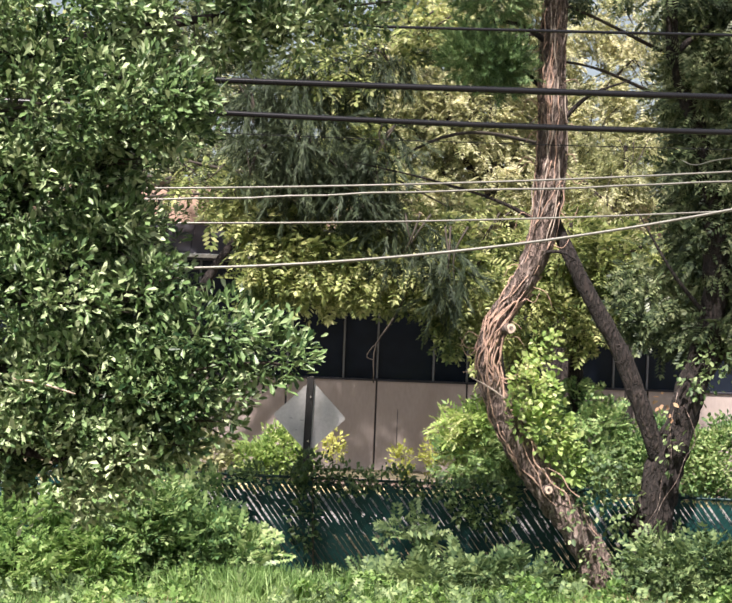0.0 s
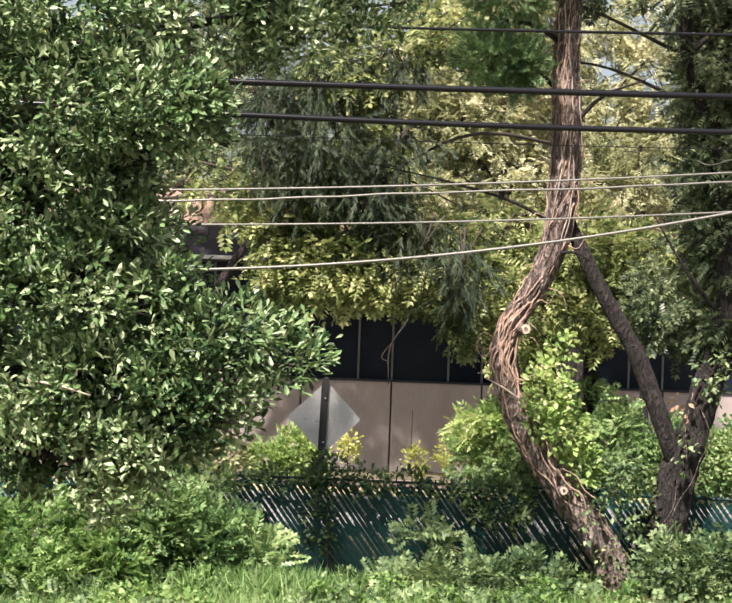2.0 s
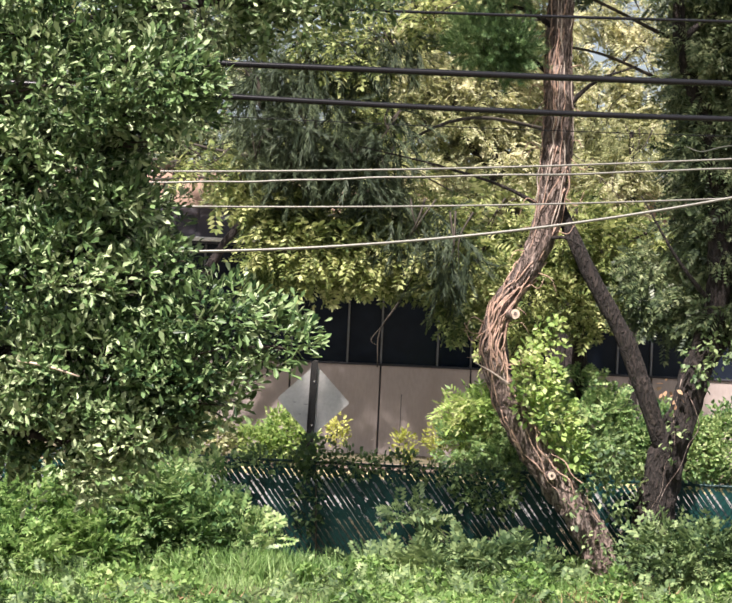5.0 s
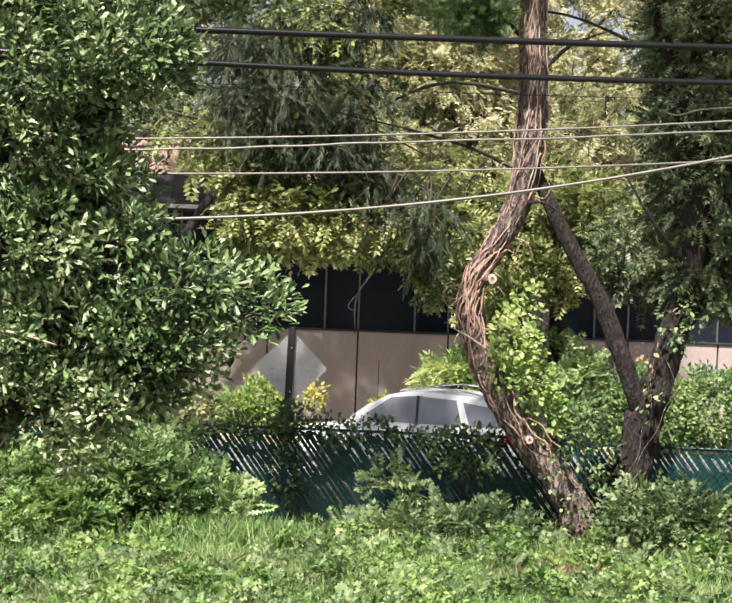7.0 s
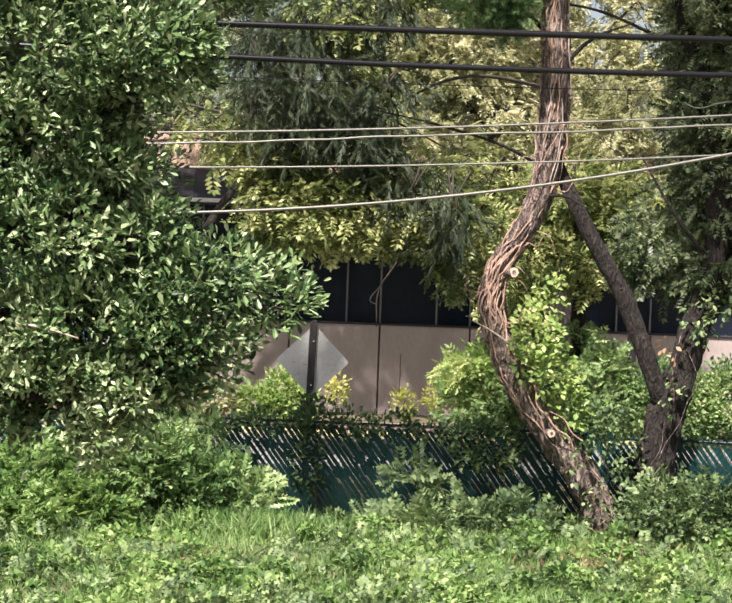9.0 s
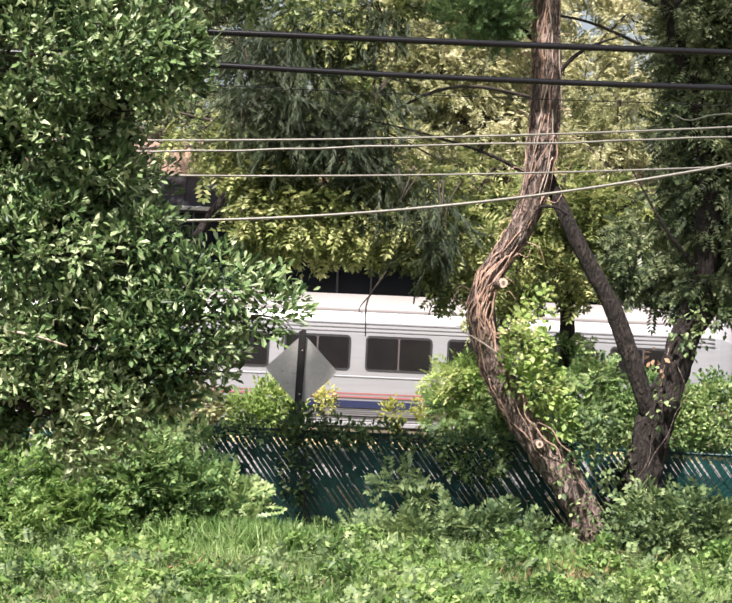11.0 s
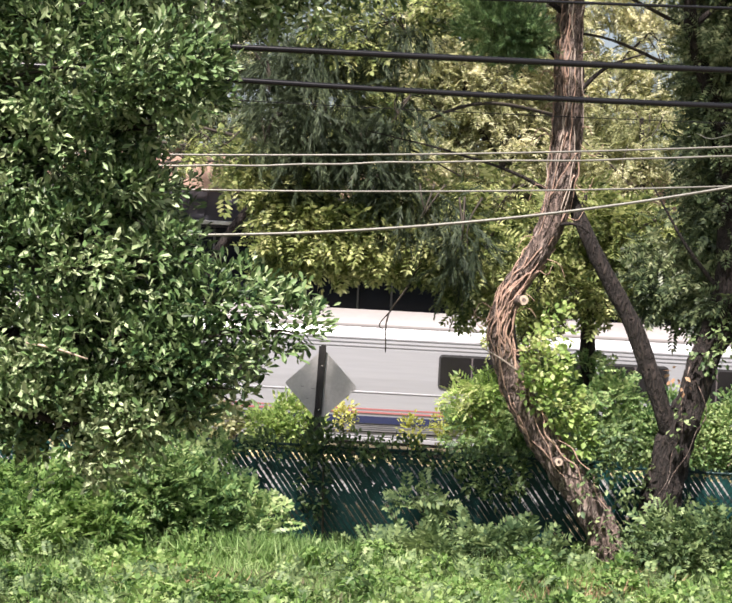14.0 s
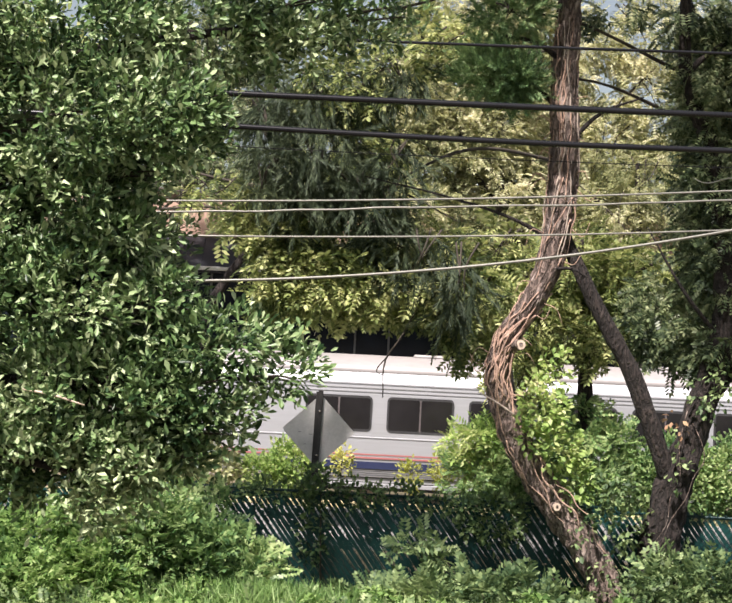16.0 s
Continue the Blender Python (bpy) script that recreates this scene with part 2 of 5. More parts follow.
L_GRASS = leafy("grass_blade", (0.09, 0.17, 0.045), (0.19, 0.31, 0.09), (0.40, 0.52, 0.21), 0.55, 0.4, 0.3, 0.5)
L_WEED = leafy("weed_leaf", (0.045, 0.10, 0.024), (0.18, 0.295, 0.075), (0.38, 0.48, 0.18), 0.6, 0.4, 0.2, 0.6)
L_DRY = leafy("dry_stem", (0.20, 0.12, 0.06), (0.32, 0.20, 0.11), (0.45, 0.33, 0.18), 0.8, 0.2, 0.2, 0.9)

# ---- building tools ----
rng = np.random.default_rng(7)


def part(name, bm, material, parent=None, label="", smooth=False):
    """Links a bmesh as one mesh object, under a thing or a part."""
    me = bpy.data.meshes.new(name)
    bm.to_mesh(me)
    bm.free()
    me.materials.append(material)
    if smooth:
        me.polygons.foreach_set("use_smooth", [True] * len(me.polygons))
    ob = new(name, me)
    ob.parent = parent
    if label:
        ob["label"] = label
    return ob


def empty(name, m=None):
    ob = new(name)
    ob.empty_display_size = 0.2
    if m is not None:
        ob.matrix_basis = m
    return ob


def block(x0, x1, y0, y1, z0, z1, bevel=0.0, bm=None):
    """A box with its edges eased."""
    own = bmesh.new()
    vs = [own.verts.new((x, y, z)) for x in (x0, x1) for y in (y0, y1) for z in (z0, z1)]
    for f in ((0, 1, 3, 2), (4, 6, 7, 5), (0, 4, 5, 1), (2, 3, 7, 6), (0, 2, 6, 4), (1, 5, 7, 3)):
        own.faces.new([vs[i] for i in f])
    if bevel:
        bmesh.ops.bevel(own, geom=own.edges[:], offset=bevel, segments=1, profile=0.5, affect="EDGES")
    if bm is None:
        return own
    join(bm, own)
    return bm


def join(bm, other):
    at = {}
    for v in other.verts:
        at[v] = bm.verts.new(v.co)
    for f in other.faces:
        bm.faces.new([at[v] for v in f.verts])
    other.free()


def curve_through(points, n):
    """n places along a smooth line through the points."""
    p = np.array(points, float)
    d = np.r_[0, np.cumsum(np.linalg.norm(np.diff(p, axis=0), axis=1))]
    t = np.linspace(0, d[-1], n)
    out = np.zeros((n, p.shape[1]))
    for k in range(p.shape[1]):
        m = np.gradient(p[:, k], d) if len(p) > 2 else np.full(len(p), (p[-1, k] - p[0, k]) / d[-1])
        i = np.clip(np.searchsorted(d, t) - 1, 0, len(d) - 2)
        h = d[i + 1] - d[i]
        s = (t - d[i]) / h
        out[:, k] = ((2 * s**3 - 3 * s**2 + 1) * p[i, k] + (s**3 - 2 * s**2 + s) * h * m[i]
                     + (-2 * s**3 + 3 * s**2) * p[i + 1, k] + (s**3 - s**2) * h * m[i + 1])
    return out


def tube(points, n=24, sides=10, rough=0.0, grain=6.0, bm=None, cap=True):
    """A tapered limb; points are (x, y, z, radius). rough: bark relief as a share of the radius."""
    bm = bm or bmesh.new()
    c = curve_through(points, n)
    rings = []
    side = None
    for i in range(n):
        a, b = c[max(0, i - 1), :3], c[min(n - 1, i + 1), :3]
        way = Vector(b - a).normalized()
        if side is None:
            side = way.orthogonal().normalized()
        side = (side - way * side.dot(way)).normalized()
        up = way.cross(side)
        ring = []
        for k in range(sides):
            g = 2 * math.pi * k / sides
            out = side * math.cos(g) + up * math.sin(g)
            r = c[i, 3]
            if rough:
                q = Vector(c[i, :3]) + out * r
                r *= 1 + rough * (noise.noise(Vector((q.x * grain, q.y * grain, q.z * grain * 0.3))) + 0.5 * noise.noise(q * 1.7)
                              + 0.55 * (0.5 - abs(noise.noise(Vector((q.x * grain * 2.2, q.y * grain * 2.2, q.z * grain * 0.5))))))
            ring.append(bm.verts.new(Vector(c[i, :3]) + out * r))
        rings.append(ring)
    for lo, hi in zip(rings, rings[1:]):
        for k in range(sides):
            bm.faces.new((lo[k], lo[(k + 1) % sides], hi[(k + 1) % sides], hi[k]))
    if cap:
        bm.faces.new(rings[0][::-1])
        bm.faces.new(rings[-1])
    return bm


# leaf shapes: points and faces, one unit long along y
def shape_broad(w=0.4):
    return (np.array([(0, 0, 0), (-w / 2, 0.42, 0.06), (0, 0.45, -0.02), (w / 2, 0.42, 0.06), (-w / 3, 0.75, 0.02), (w / 3, 0.75, 0.02), (0, 1, -0.09)]),
            [(0, 2, 1), (0, 3, 2), (1, 2, 4), (2, 3, 5), (4, 2, 6), (2, 5, 6)])


def shape_obovate(w=0.42):
    return (np.array([(0, 0, 0), (-w * 0.3, 0.35, 0.04), (0, 0.4, -0.03), (w * 0.3, 0.35, 0.04), (-w / 2, 0.70, 0.05), (w / 2, 0.70, 0.05), (0, 1, -0.06)]),
            [(0, 2, 1), (0, 3, 2), (1, 2, 4), (2, 3, 5), (4, 2, 6), (2, 5, 6)])


def shape_pinnate(pairs=6, length=0.42, width=0.13, droop=0.35):
    vs, fs = [], []
    for i in range(pairs):
        t = 0.15 + 0.8 * i / (pairs - 1)
        base = np.array((0, t, -droop * t * t))
        for s in (-1, 1):
            tip = base + length * (1 - 0.45 * abs(t - 0.5)) * np.array((s * 0.86, 0.45, -0.22))
            mid = (base + tip) / 2
            k = len(vs)
            vs += [base, mid + (0, width / 2, 0.02), tip, mid - (0, width / 2, -0.02)]
            fs.append((k, k + 1, k + 2, k + 3) if s > 0 else (k, k + 3, k + 2, k + 1))
    k = len(vs)
    vs += [np.array((0, 0.95, -droop * 0.9)), np.array((width / 2, 1.08, -droop * 1.1)), np.array((0, 1.25, -droop * 1.4)), np.array((-width / 2, 1.08, -droop * 1.1))]
    fs.append((k, k + 1, k + 2, k + 3))
    return np.array(vs), fs


def shape_needles(count=16, length=0.35, width=0.016, spread=0.5, seed=3):
    r = np.random.default_rng(seed)
    vs, fs = [], []
    for i in range(count):
        t = i / count
        a = r.uniform(0, 2 * math.pi)
        base = np.array((0, t, 0))
        way = np.array((math.cos(a) * spread, 1, math.sin(a) * spread))
        tip = base + length * way / np.linalg.norm(way)
        sideways = np.cross(way, (0.3, 0.2, 1))
        sideways *= width / np.linalg.norm(sideways)
        k = len(vs)
        vs += [base - sideways / 2, base + sideways / 2, tip]
        fs.append((k, k + 1, k + 2))
    return np.array(vs), fs


def shape_blade():
    return (np.array([(-0.03, 0, 0), (0.03, 0, 0), (-0.025, 0.5, 0.06), (0.025, 0.5, 0.06), (0, 1, 0.3)]),
            [(0, 1, 3, 2), (2, 3, 4)])


def turns(way, up):
    """Rotations that lay y along way, with z near up."""
    y = way / np.linalg.norm(way, axis=1, keepdims=True)
    x = np.cross(y, up)
    x /= np.linalg.norm(x, axis=1, keepdims=True) + 1e-9
    z = np.cross(x, y)
    return np.stack([x, y, z], axis=2)


def foliage(name, shape, place, way, size, material, parent=None, label="", up=None):
    """One mesh of many leaves of one shape."""
    v, f = shape
    n, k = len(place), len(v)
    up = rng.normal(0, 0.45, (n, 3)) + (0, 0, 1) if up is None else up
    r = turns(way, up)
    pts = np.einsum("nij,kj->nki", r, v) * size[:, None, None] + place[:, None, :]
    counts = np.array([len(q) for q in f])
    flat = np.concatenate([np.array(q) for q in f])
    loops = (flat[None, :] + (np.arange(n) * k)[:, None]).ravel()
    totals = np.tile(counts, n)
    me = bpy.data.meshes.new(name)
    me.vertices.add(n * k)
    me.vertices.foreach_set("co", pts.astype(np.float32).ravel())
    me.loops.add(len(loops))
    me.loops.foreach_set("vertex_index", loops.astype(np.int32))
    me.polygons.add(len(totals))
    me.polygons.foreach_set("loop_start", np.r_[0, np.cumsum(totals)[:-1]].astype(np.int32))
    me.polygons.foreach_set("loop_total", totals.astype(np.int32))
    me.update(calc_edges=True)
    me.validate()
    me.materials.append(material)
    ob = new(name, me)
    ob.parent = parent
    ob["kind"] = "stuff"
    if label:
        ob["label"] = label
    return ob


def in_blobs(blobs, per_volume, skin=0.5):
    """Places inside ellipsoids (x, y, z, rx, ry, rz), denser towards the skin, and the way outwards."""
    ps, ws = [], []
    for x, y, z, rx, ry, rz in blobs:
        n = max(4, int(per_volume * rx * ry * rz * 4.19))
        d = rng.normal(0, 1, (n, 3))
        d /= np.linalg.norm(d, axis=1, keepdims=True)
        q = d * (rng.uniform(0, 1, (n, 1)) ** (1 / 3 * (1 - skin * 0.6))) * rng.uniform(0.86, 1.12, (n, 1))
        ps.append(q * (rx, ry, rz) + (x, y, z))
        ws.append(d)
    return np.concatenate(ps), np.concatenate(ws)


def rosettes(centres, ways, each, spread, jitter=0.7):
    """each leaves round every centre, pointing out of it."""
    n = len(centres)
    c = np.repeat(centres, each, axis=0)
    w = np.repeat(ways, each, axis=0) + rng.normal(0, jitter, (n * each, 3))
    w /= np.linalg.norm(w, axis=1, keepdims=True)
    return c + w * spread * rng.uniform(0.0, 1.0, (n * each, 1)) + rng.normal(0, spread * 0.4, (n * each, 3)), w

# ---- the ground, road and railway ----
GROUND_LINE = ((-60, 0.0), (14, 0.0), (24, 0.02), (30.4, 0.0), (32.0, 0.40), (32.6, 0.42), (40.0, 0.42), (41.5, 0.1), (43.5, -0.45), (52, -0.45), (54, -0.3), (80, 0.0), (900, 4.0))


def ground_height(x, y):
    z = np.interp(y, [a for a, b in GROUND_LINE], [b for a, b in GROUND_LINE])
    return float(z) + (0.05 * noise.noise(Vector((x * 0.7, y * 0.7, 0))) if y < 31 else 0.0)


def make_ground():
    bm = bmesh.new()
    xs = [-900, -300, -120, -60, -30, -18] + list(np.arange(-12, 12.1, 0.6)) + [18, 30, 60, 120, 300, 900]
    ys = [-60, -20, 0, 10, 16] + list(np.arange(18, 32.1, 0.5)) + [32.6, 36, 40, 40.7, 41.5, 43.5, 48, 52, 54, 60, 80, 150, 300, 900]
    grid = [[bm.verts.new((x, y, ground_height(x, y))) for x in xs] for y in ys]
    for a, b in zip(grid, grid[1:]):
        for i in range(len(xs) - 1):
            bm.faces.new((a[i], a[i + 1], b[i + 1], b[i]))
    tagged(part("ground", bm, M_SOIL, smooth=True), "dark weedy soil under grass and creepers", "ground", kind="structure")
    tagged(part("road", block(-300, 300, 32.7, 39.6, 0.3, 0.45, 0.01), M_ROAD), "worn grey asphalt street behind the fence", "road", kind="structure")
    tagged(part("kerb", block(-300, 300, 39.6, 39.8, 0.3, 0.58, 0.02), M_YELLOWLINE), "faded yellow painted kerb along the street", "kerb", kind="structure")


def make_track():
    bm = bmesh.new()
    prof = ((44.3, -0.5), (45.1, -0.16), (49.2, -0.16), (50.0, -0.5))
    xs = np.linspace(-320, 220, 109)
    rows = [[bm.verts.new((x, y, z)) for y, z in prof] for x in xs]
    for a, b in zip(rows, rows[1:]):
        for i in range(3):
            bm.faces.new((a[i], b[i], b[i + 1], a[i + 1]))
    tagged(part("ballast", bm, M_BALLAST), "grey crushed stone ballast under the railway track", "ballast", kind="structure")
    track = tagged(empty("railway_track"), "steel rails on dark wooden ties in ballast", "railway track", kind="structure")
    for y in (46.5, 47.93):
        bm = block(-320, 220, y - 0.036, y + 0.036, -0.045, 0.0, 0.008)
        block(-320, 220, y - 0.009, y + 0.009, -0.13, -0.045, 0, bm)
        block(-320, 220, y - 0.07, y + 0.07, -0.15, -0.13, 0, bm)
        part("rail", bm, M_RAIL, track)
    tie = part("tie", block(-0.11, 0.11, 45.95, 48.5, -0.30, -0.148, 0.015), M_TIE, track)
    for i in range(1, 240):
        t = tie.copy()
        scene.collection.objects.link(t)
        t.location.x = (i // 2 + 1) * 0.55 * (1 if i % 2 else -1)


# ---- the long low building behind the railway ----
def make_building():
    b = tagged(empty("commercial_building", pose(0, 54, 0)), "low beige precast building with a dark window band and black roof", "building")
    edges = [x for x in np.arange(0.42 - 2.75 * 12, 33, 2.75)]
    for a, c in zip(edges, edges[1:]):
        part("wall_panel", block(a + 0.025, c - 0.025, 0, 0.22, -0.6, 2.40, 0.015), M_PANEL, b)
    part("core_wall", block(edges[0], edges[-1], 0.10, 0.5, -0.6, 2.36, 0), M_SLATE, b, "dark recessed joints behind the panels")
    part("sill_cap", block(edges[0], edges[-1], -0.06, 0.5, 2.40, 2.45, 0.01), M_SLATE, b, "dark metal sill")
    for a in edges[2:-2]:
        part("panel_joint", block(a + 0.66, a + 0.68, -0.006, 0.02, -0.5, 1.55), M_SLATE, b)
    for a in edges[:-1]:
        for s, e in ((a, a + 1.72), (a + 1.72, a + 2.75)):
            w = part("window", block(s + 0.03, e - 0.03, 0.30, 0.34, 2.45, 5.86), M_DARKGLASS, b)
            part("mullion", block(s - 0.03, s + 0.03, 0.18, 0.36, 2.45, 5.86, 0.006), M_MULLION, b)
    part("inner_wall", block(edges[0], edges[-1], 6.0, 6.2, -0.6, 8.0), M_SLATE, b)
    part("soffit", block(edges[0] - 0.4, edges[-1] + 0.4, -0.5, 6.0, 5.86, 5.95, 0.01), M_SLATE, b)
    part("gutter", block(edges[0] - 0.5, edges[-1] + 0.5, -0.62, -0.48, 5.93, 6.05, 0.02), M_WHITE, b, "white metal gutter")
    bm = bmesh.new()
    prof = ((-0.5, 5.95), (-0.5, 6.02), (0.9, 6.98), (6.0, 6.98), (6.0, 5.95))
    lo = [bm.verts.new((edges[0] - 0.5, y, z)) for y, z in prof]
    hi = [bm.verts.new((edges[-1] + 0.5, y, z)) for y, z in prof]
    for i in range(5):
        bm.faces.new((lo[i], hi[i], hi[(i + 1) % 5], lo[(i + 1) % 5]))
    bm.faces.new(lo[::-1])
    bm.faces.new(hi)
    roof = part("roof", bm, M_SLATE, b, "black standing-seam roof")
    for x in np.arange(-9, 9, 0.6):
        bm = bmesh.new()
        for y, z in ((-0.5, 6.02), (0.9, 6.98)):
            for dx in (-0.02, 0.02):
                for dz in (0.0, 0.05):
                    bm.verts.new((x + dx, y, z + dz))
        bmesh.ops.convex_hull(bm, input=bm.verts[:])
        part("roof_seam", bm, M_SLATE, roof)
    part("upper_wall", block(edges[0] + 2, edges[-1] - 2, 1.2, 6.0, 6.98, 8.35, 0.03), M_PEACH, b, "peach stucco upper storey")
    part("parapet_cap", block(edges[0] + 1.9, edges[-1] - 1.9, 1.05, 6.1, 8.35, 8.45, 0.02), M_SLATE, b)


# ---- the fence ----
FENCE_Y = 30.0


def make_fence():
    f = tagged(empty("chain_link_fence", pose(0, FENCE_Y, 0)), "chain-link fence with dark green diagonal privacy slats", "fence", kind="structure")
    top = lambda x: 1.71 - 0.006 * (x + 3.3) - (0.06 if x > 4.2 else 0.0)
    x0, x1 = -9.0, 10.0
    for x in (-8.9, -5.85, -2.9, 0.95, 3.3, 5.42, 8.4):
        bm = tube([(x, 0.04, -0.4, 0.035), (x, 0.04, top(x) + 0.02, 0.035)], 3, 10)
        p = part("post", bm, M_POST, f, smooth=True)
        cap = bmesh.new()
        bmesh.ops.create_uvsphere(cap, u_segments=10, v_segments=6, radius=0.042)
        bmesh.ops.translate(cap, vec=(x, 0.04, top(x) + 0.03), verts=cap.verts[:])
        part("post_cap", cap, M_POST, p, smooth=True)
    for a, b in ((x0, 4.2), (4.2, x1)):
        part("top_rail", tube([(a, 0.02, top(a + 0.01), 0.024), (b, 0.02, top(b - 0.01 if b < 5 else b), 0.024)], 3, 8), M_POST, f, smooth=True)
    # slats lean to the left towards the top, between the link wires
    lean, h = math.tan(radians(36)), 1.62
    sm = bpy.data.meshes.new("slat")
    bm = bmesh.new()
    for t in (0.0, 1.0):
        for dx in (-0.036, 0.036):
            for dy in (-0.004, 0.004):
                bm.verts.new((dx - lean * h * t, dy, 0.03 + h * t))
    bmesh.ops.convex_hull(bm, input=bm.verts[:])
    bm.to_mesh(sm)
    bm.free()
    sm.materials.append(M_SLAT)
    r = random.Random(4)
    for i in range(181):
        x = -8.6 + 0.106 * i
        s = new("slat", sm)
        s.parent = f
        s.location = (x + r.uniform(-0.010, 0.010), r.uniform(-0.004, 0.004), top(x) - 1.70 + r.uniform(-0.03, 0.02))
    # link wires across the slats, and their twisted ends above the rail
    bm = bmesh.new()
    for i in range(200):
        x = -9.6 + 0.106 * i
        for sgn, y in ((1, -0.012), (-1, 0.012)):
            q = x + sgn * lean * 1.75
            a = [bm.verts.new((x + d, y, 0.0)) for d in (-0.008, 0.008)]
            c = [bm.verts.new((q + d, y, top(q) + 0.02)) for d in (0.008, -0.008)]
            bm.faces.new(a + c)
    tagged(part("link_mesh", bm, M_WIRE, f), kind="stuff")
    # litter and torn slat ends caught between the links
    bm = bmesh.new()
    for i in range(2200):
        x, z = r.uniform(-6, 9), r.uniform(0.1, 1.62)
        if noise.noise(Vector((x * 1.4, z * 1.9, 2.0))) < -0.12:
            continue
        l = r.uniform(0.04, 0.13)
        ends = [(x, z), (x - lean * l, z + l)]
        vs = [bm.verts.new((u + d, 0.014 + r.uniform(0, 0.004), w)) for (u, w), d in zip((ends[0], ends[0], ends[1], ends[1]), (-0.03, 0.03, 0.03, -0.03))]
        bm.faces.new(vs)
    tagged(part("slat_scraps", bm, M_SLAT, f), kind="stuff")
    bm = bmesh.new()
    for i in range(140):
        x = -8.6 + 0.132 * i
        z = top(x)
        block(x - 0.012, x + 0.012, -0.01, 0.01, z + 0.01, z + 0.075 + r.uniform(-0.015, 0.015), 0, bm)
    tagged(part("wire_ends", bm, M_POST, f), kind="stuff")


make_ground()
make_track()
make_building()
make_fence()

# ---- the road sign ----
def make_sign():
    s = tagged(empty("warning_sign", pose(-0.99, 32.2, 0.40, 0, 1.2, 0)), "back of a bare aluminium diamond road sign on a dark post", "road sign")
    bm = block(-0.47, 0.47, -0.002, 0.002, -0.47, 0.47)
    bmesh.ops.bevel(bm, geom=[e for e in bm.edges if abs(e.verts[0].co.y - e.verts[1].co.y) > 0.001], offset=0.05, segments=3, profile=0.5, affect="EDGES")
    bmesh.ops.rotate(bm, verts=bm.verts[:], matrix=Matrix.Rotation(radians(45), 3, "Y"))
    bmesh.ops.translate(bm, verts=bm.verts[:], vec=(0.0, 0.05, 2.19))
    plate = part("plate", bm, M_SIGN, s)
    bm = block(-0.045, 0.045, -0.03, 0.03, -0.1, 2.93, 0.008)
    part("post", bm, M_SIGNPOST, s)
    part("post_flange", block(-0.085, -0.045, 0.0, 0.03, -0.1, 2.90, 0.006), M_SIGNPOST, s)
    for z in (1.75, 2.55):
        bolt = bmesh.new()
        bmesh.ops.create_cone(bolt, segments=6, radius1=0.022, radius2=0.018, depth=0.03, cap_ends=True, matrix=Matrix.Translation((0, -0.04, z)) @ Matrix.Rotation(radians(90), 4, "X"))
        part("bolt", bolt, M_CHROME, s)
    for x, z, w in ((-0.36, 2.14, 0.05), (-0.17, 2.11, 0.07), (-0.25, 1.93, 0.04)):
        part("label_sticker", block(x, x + w, 0.040, 0.0475, z, z + 0.014), M_GREY, plate, "small dark illegible sticker")


# ---- overhead cables ----
def make_cable(rows, thick, material, label, wave=0.0, y=17.0):
    """rows: three (x, z) by which a slack cable hangs."""
    (xa, za), (xb, zb), (xc, zc) = rows
    c = np.polyfit((xa, xb, xc), (za, zb, zc), 2)
    pts = []
    for x in np.linspace(-14, 14, 71):
        q = min(max(x, xa - 0.4), xc + 0.4)
        z = np.polyval(c, q) + np.polyval(np.polyder(c), q) * (x - q)
        z += wave * noise.noise(Vector((x * 2.3, za, 0)))
        pts.append((x, y + 0.04 * x, z, thick / 2))
    ob = part("overhead_cable", tube(pts, 160, 8), material, smooth=True)
    tagged(ob, label, "cable", "overhead cables")


def make_cables():
    dark = "thick black overhead utility cable before the trees"
    pale = "thin overhead wire before the trees, sunlit sheen put into its pale grey"
    make_cable(((-1.66, 6.72), (0.89, 6.74), (3.43, 6.77)), 0.064, M_CABLE, dark)
    make_cable(((-1.52, 6.41), (0.90, 6.40), (3.44, 6.43)), 0.058, M_CABLE, dark)
    make_cable(((-0.03, 7.30), (1.6, 7.33), (3.41, 7.37)), 0.030, M_CABLE, dark)
    make_cable(((-2.38, 5.65), (0.92, 5.84), (3.46, 6.05)), 0.019, M_WIRELIGHT, pale)
    make_cable(((-2.34, 5.55), (0.93, 5.76), (3.46, 5.96)), 0.020, M_WIRELIGHT, pale, 0.02)
    make_cable(((-1.88, 5.34), (0.94, 5.48), (3.47, 5.67)), 0.018, M_WIRELIGHT, pale)
    make_cable(((-1.64, 4.92), (0.92, 5.19), (3.47, 5.68)), 0.028, M_WIRELIGHT, "slack pale overhead service wire before the trees")
    make_cable(((-2.2, 6.22), (0.0, 6.22), (2.0, 6.24)), 0.008, M_CABLE, "hair-thin dark overhead wire before the trees")
    drop = tube([(5.1, 29.3, 7.25, 0.008), (4.2, 23.0, 6.62, 0.007), (3.46, 17.14, 6.18, 0.006), (3.2, 12.0, 5.75, 0.006)], 40, 6)
    tagged(part("overhead_cable", drop, M_WIRELIGHT, smooth=True), "thin pale wire tied off in the forked tree", "cable", "overhead cables")


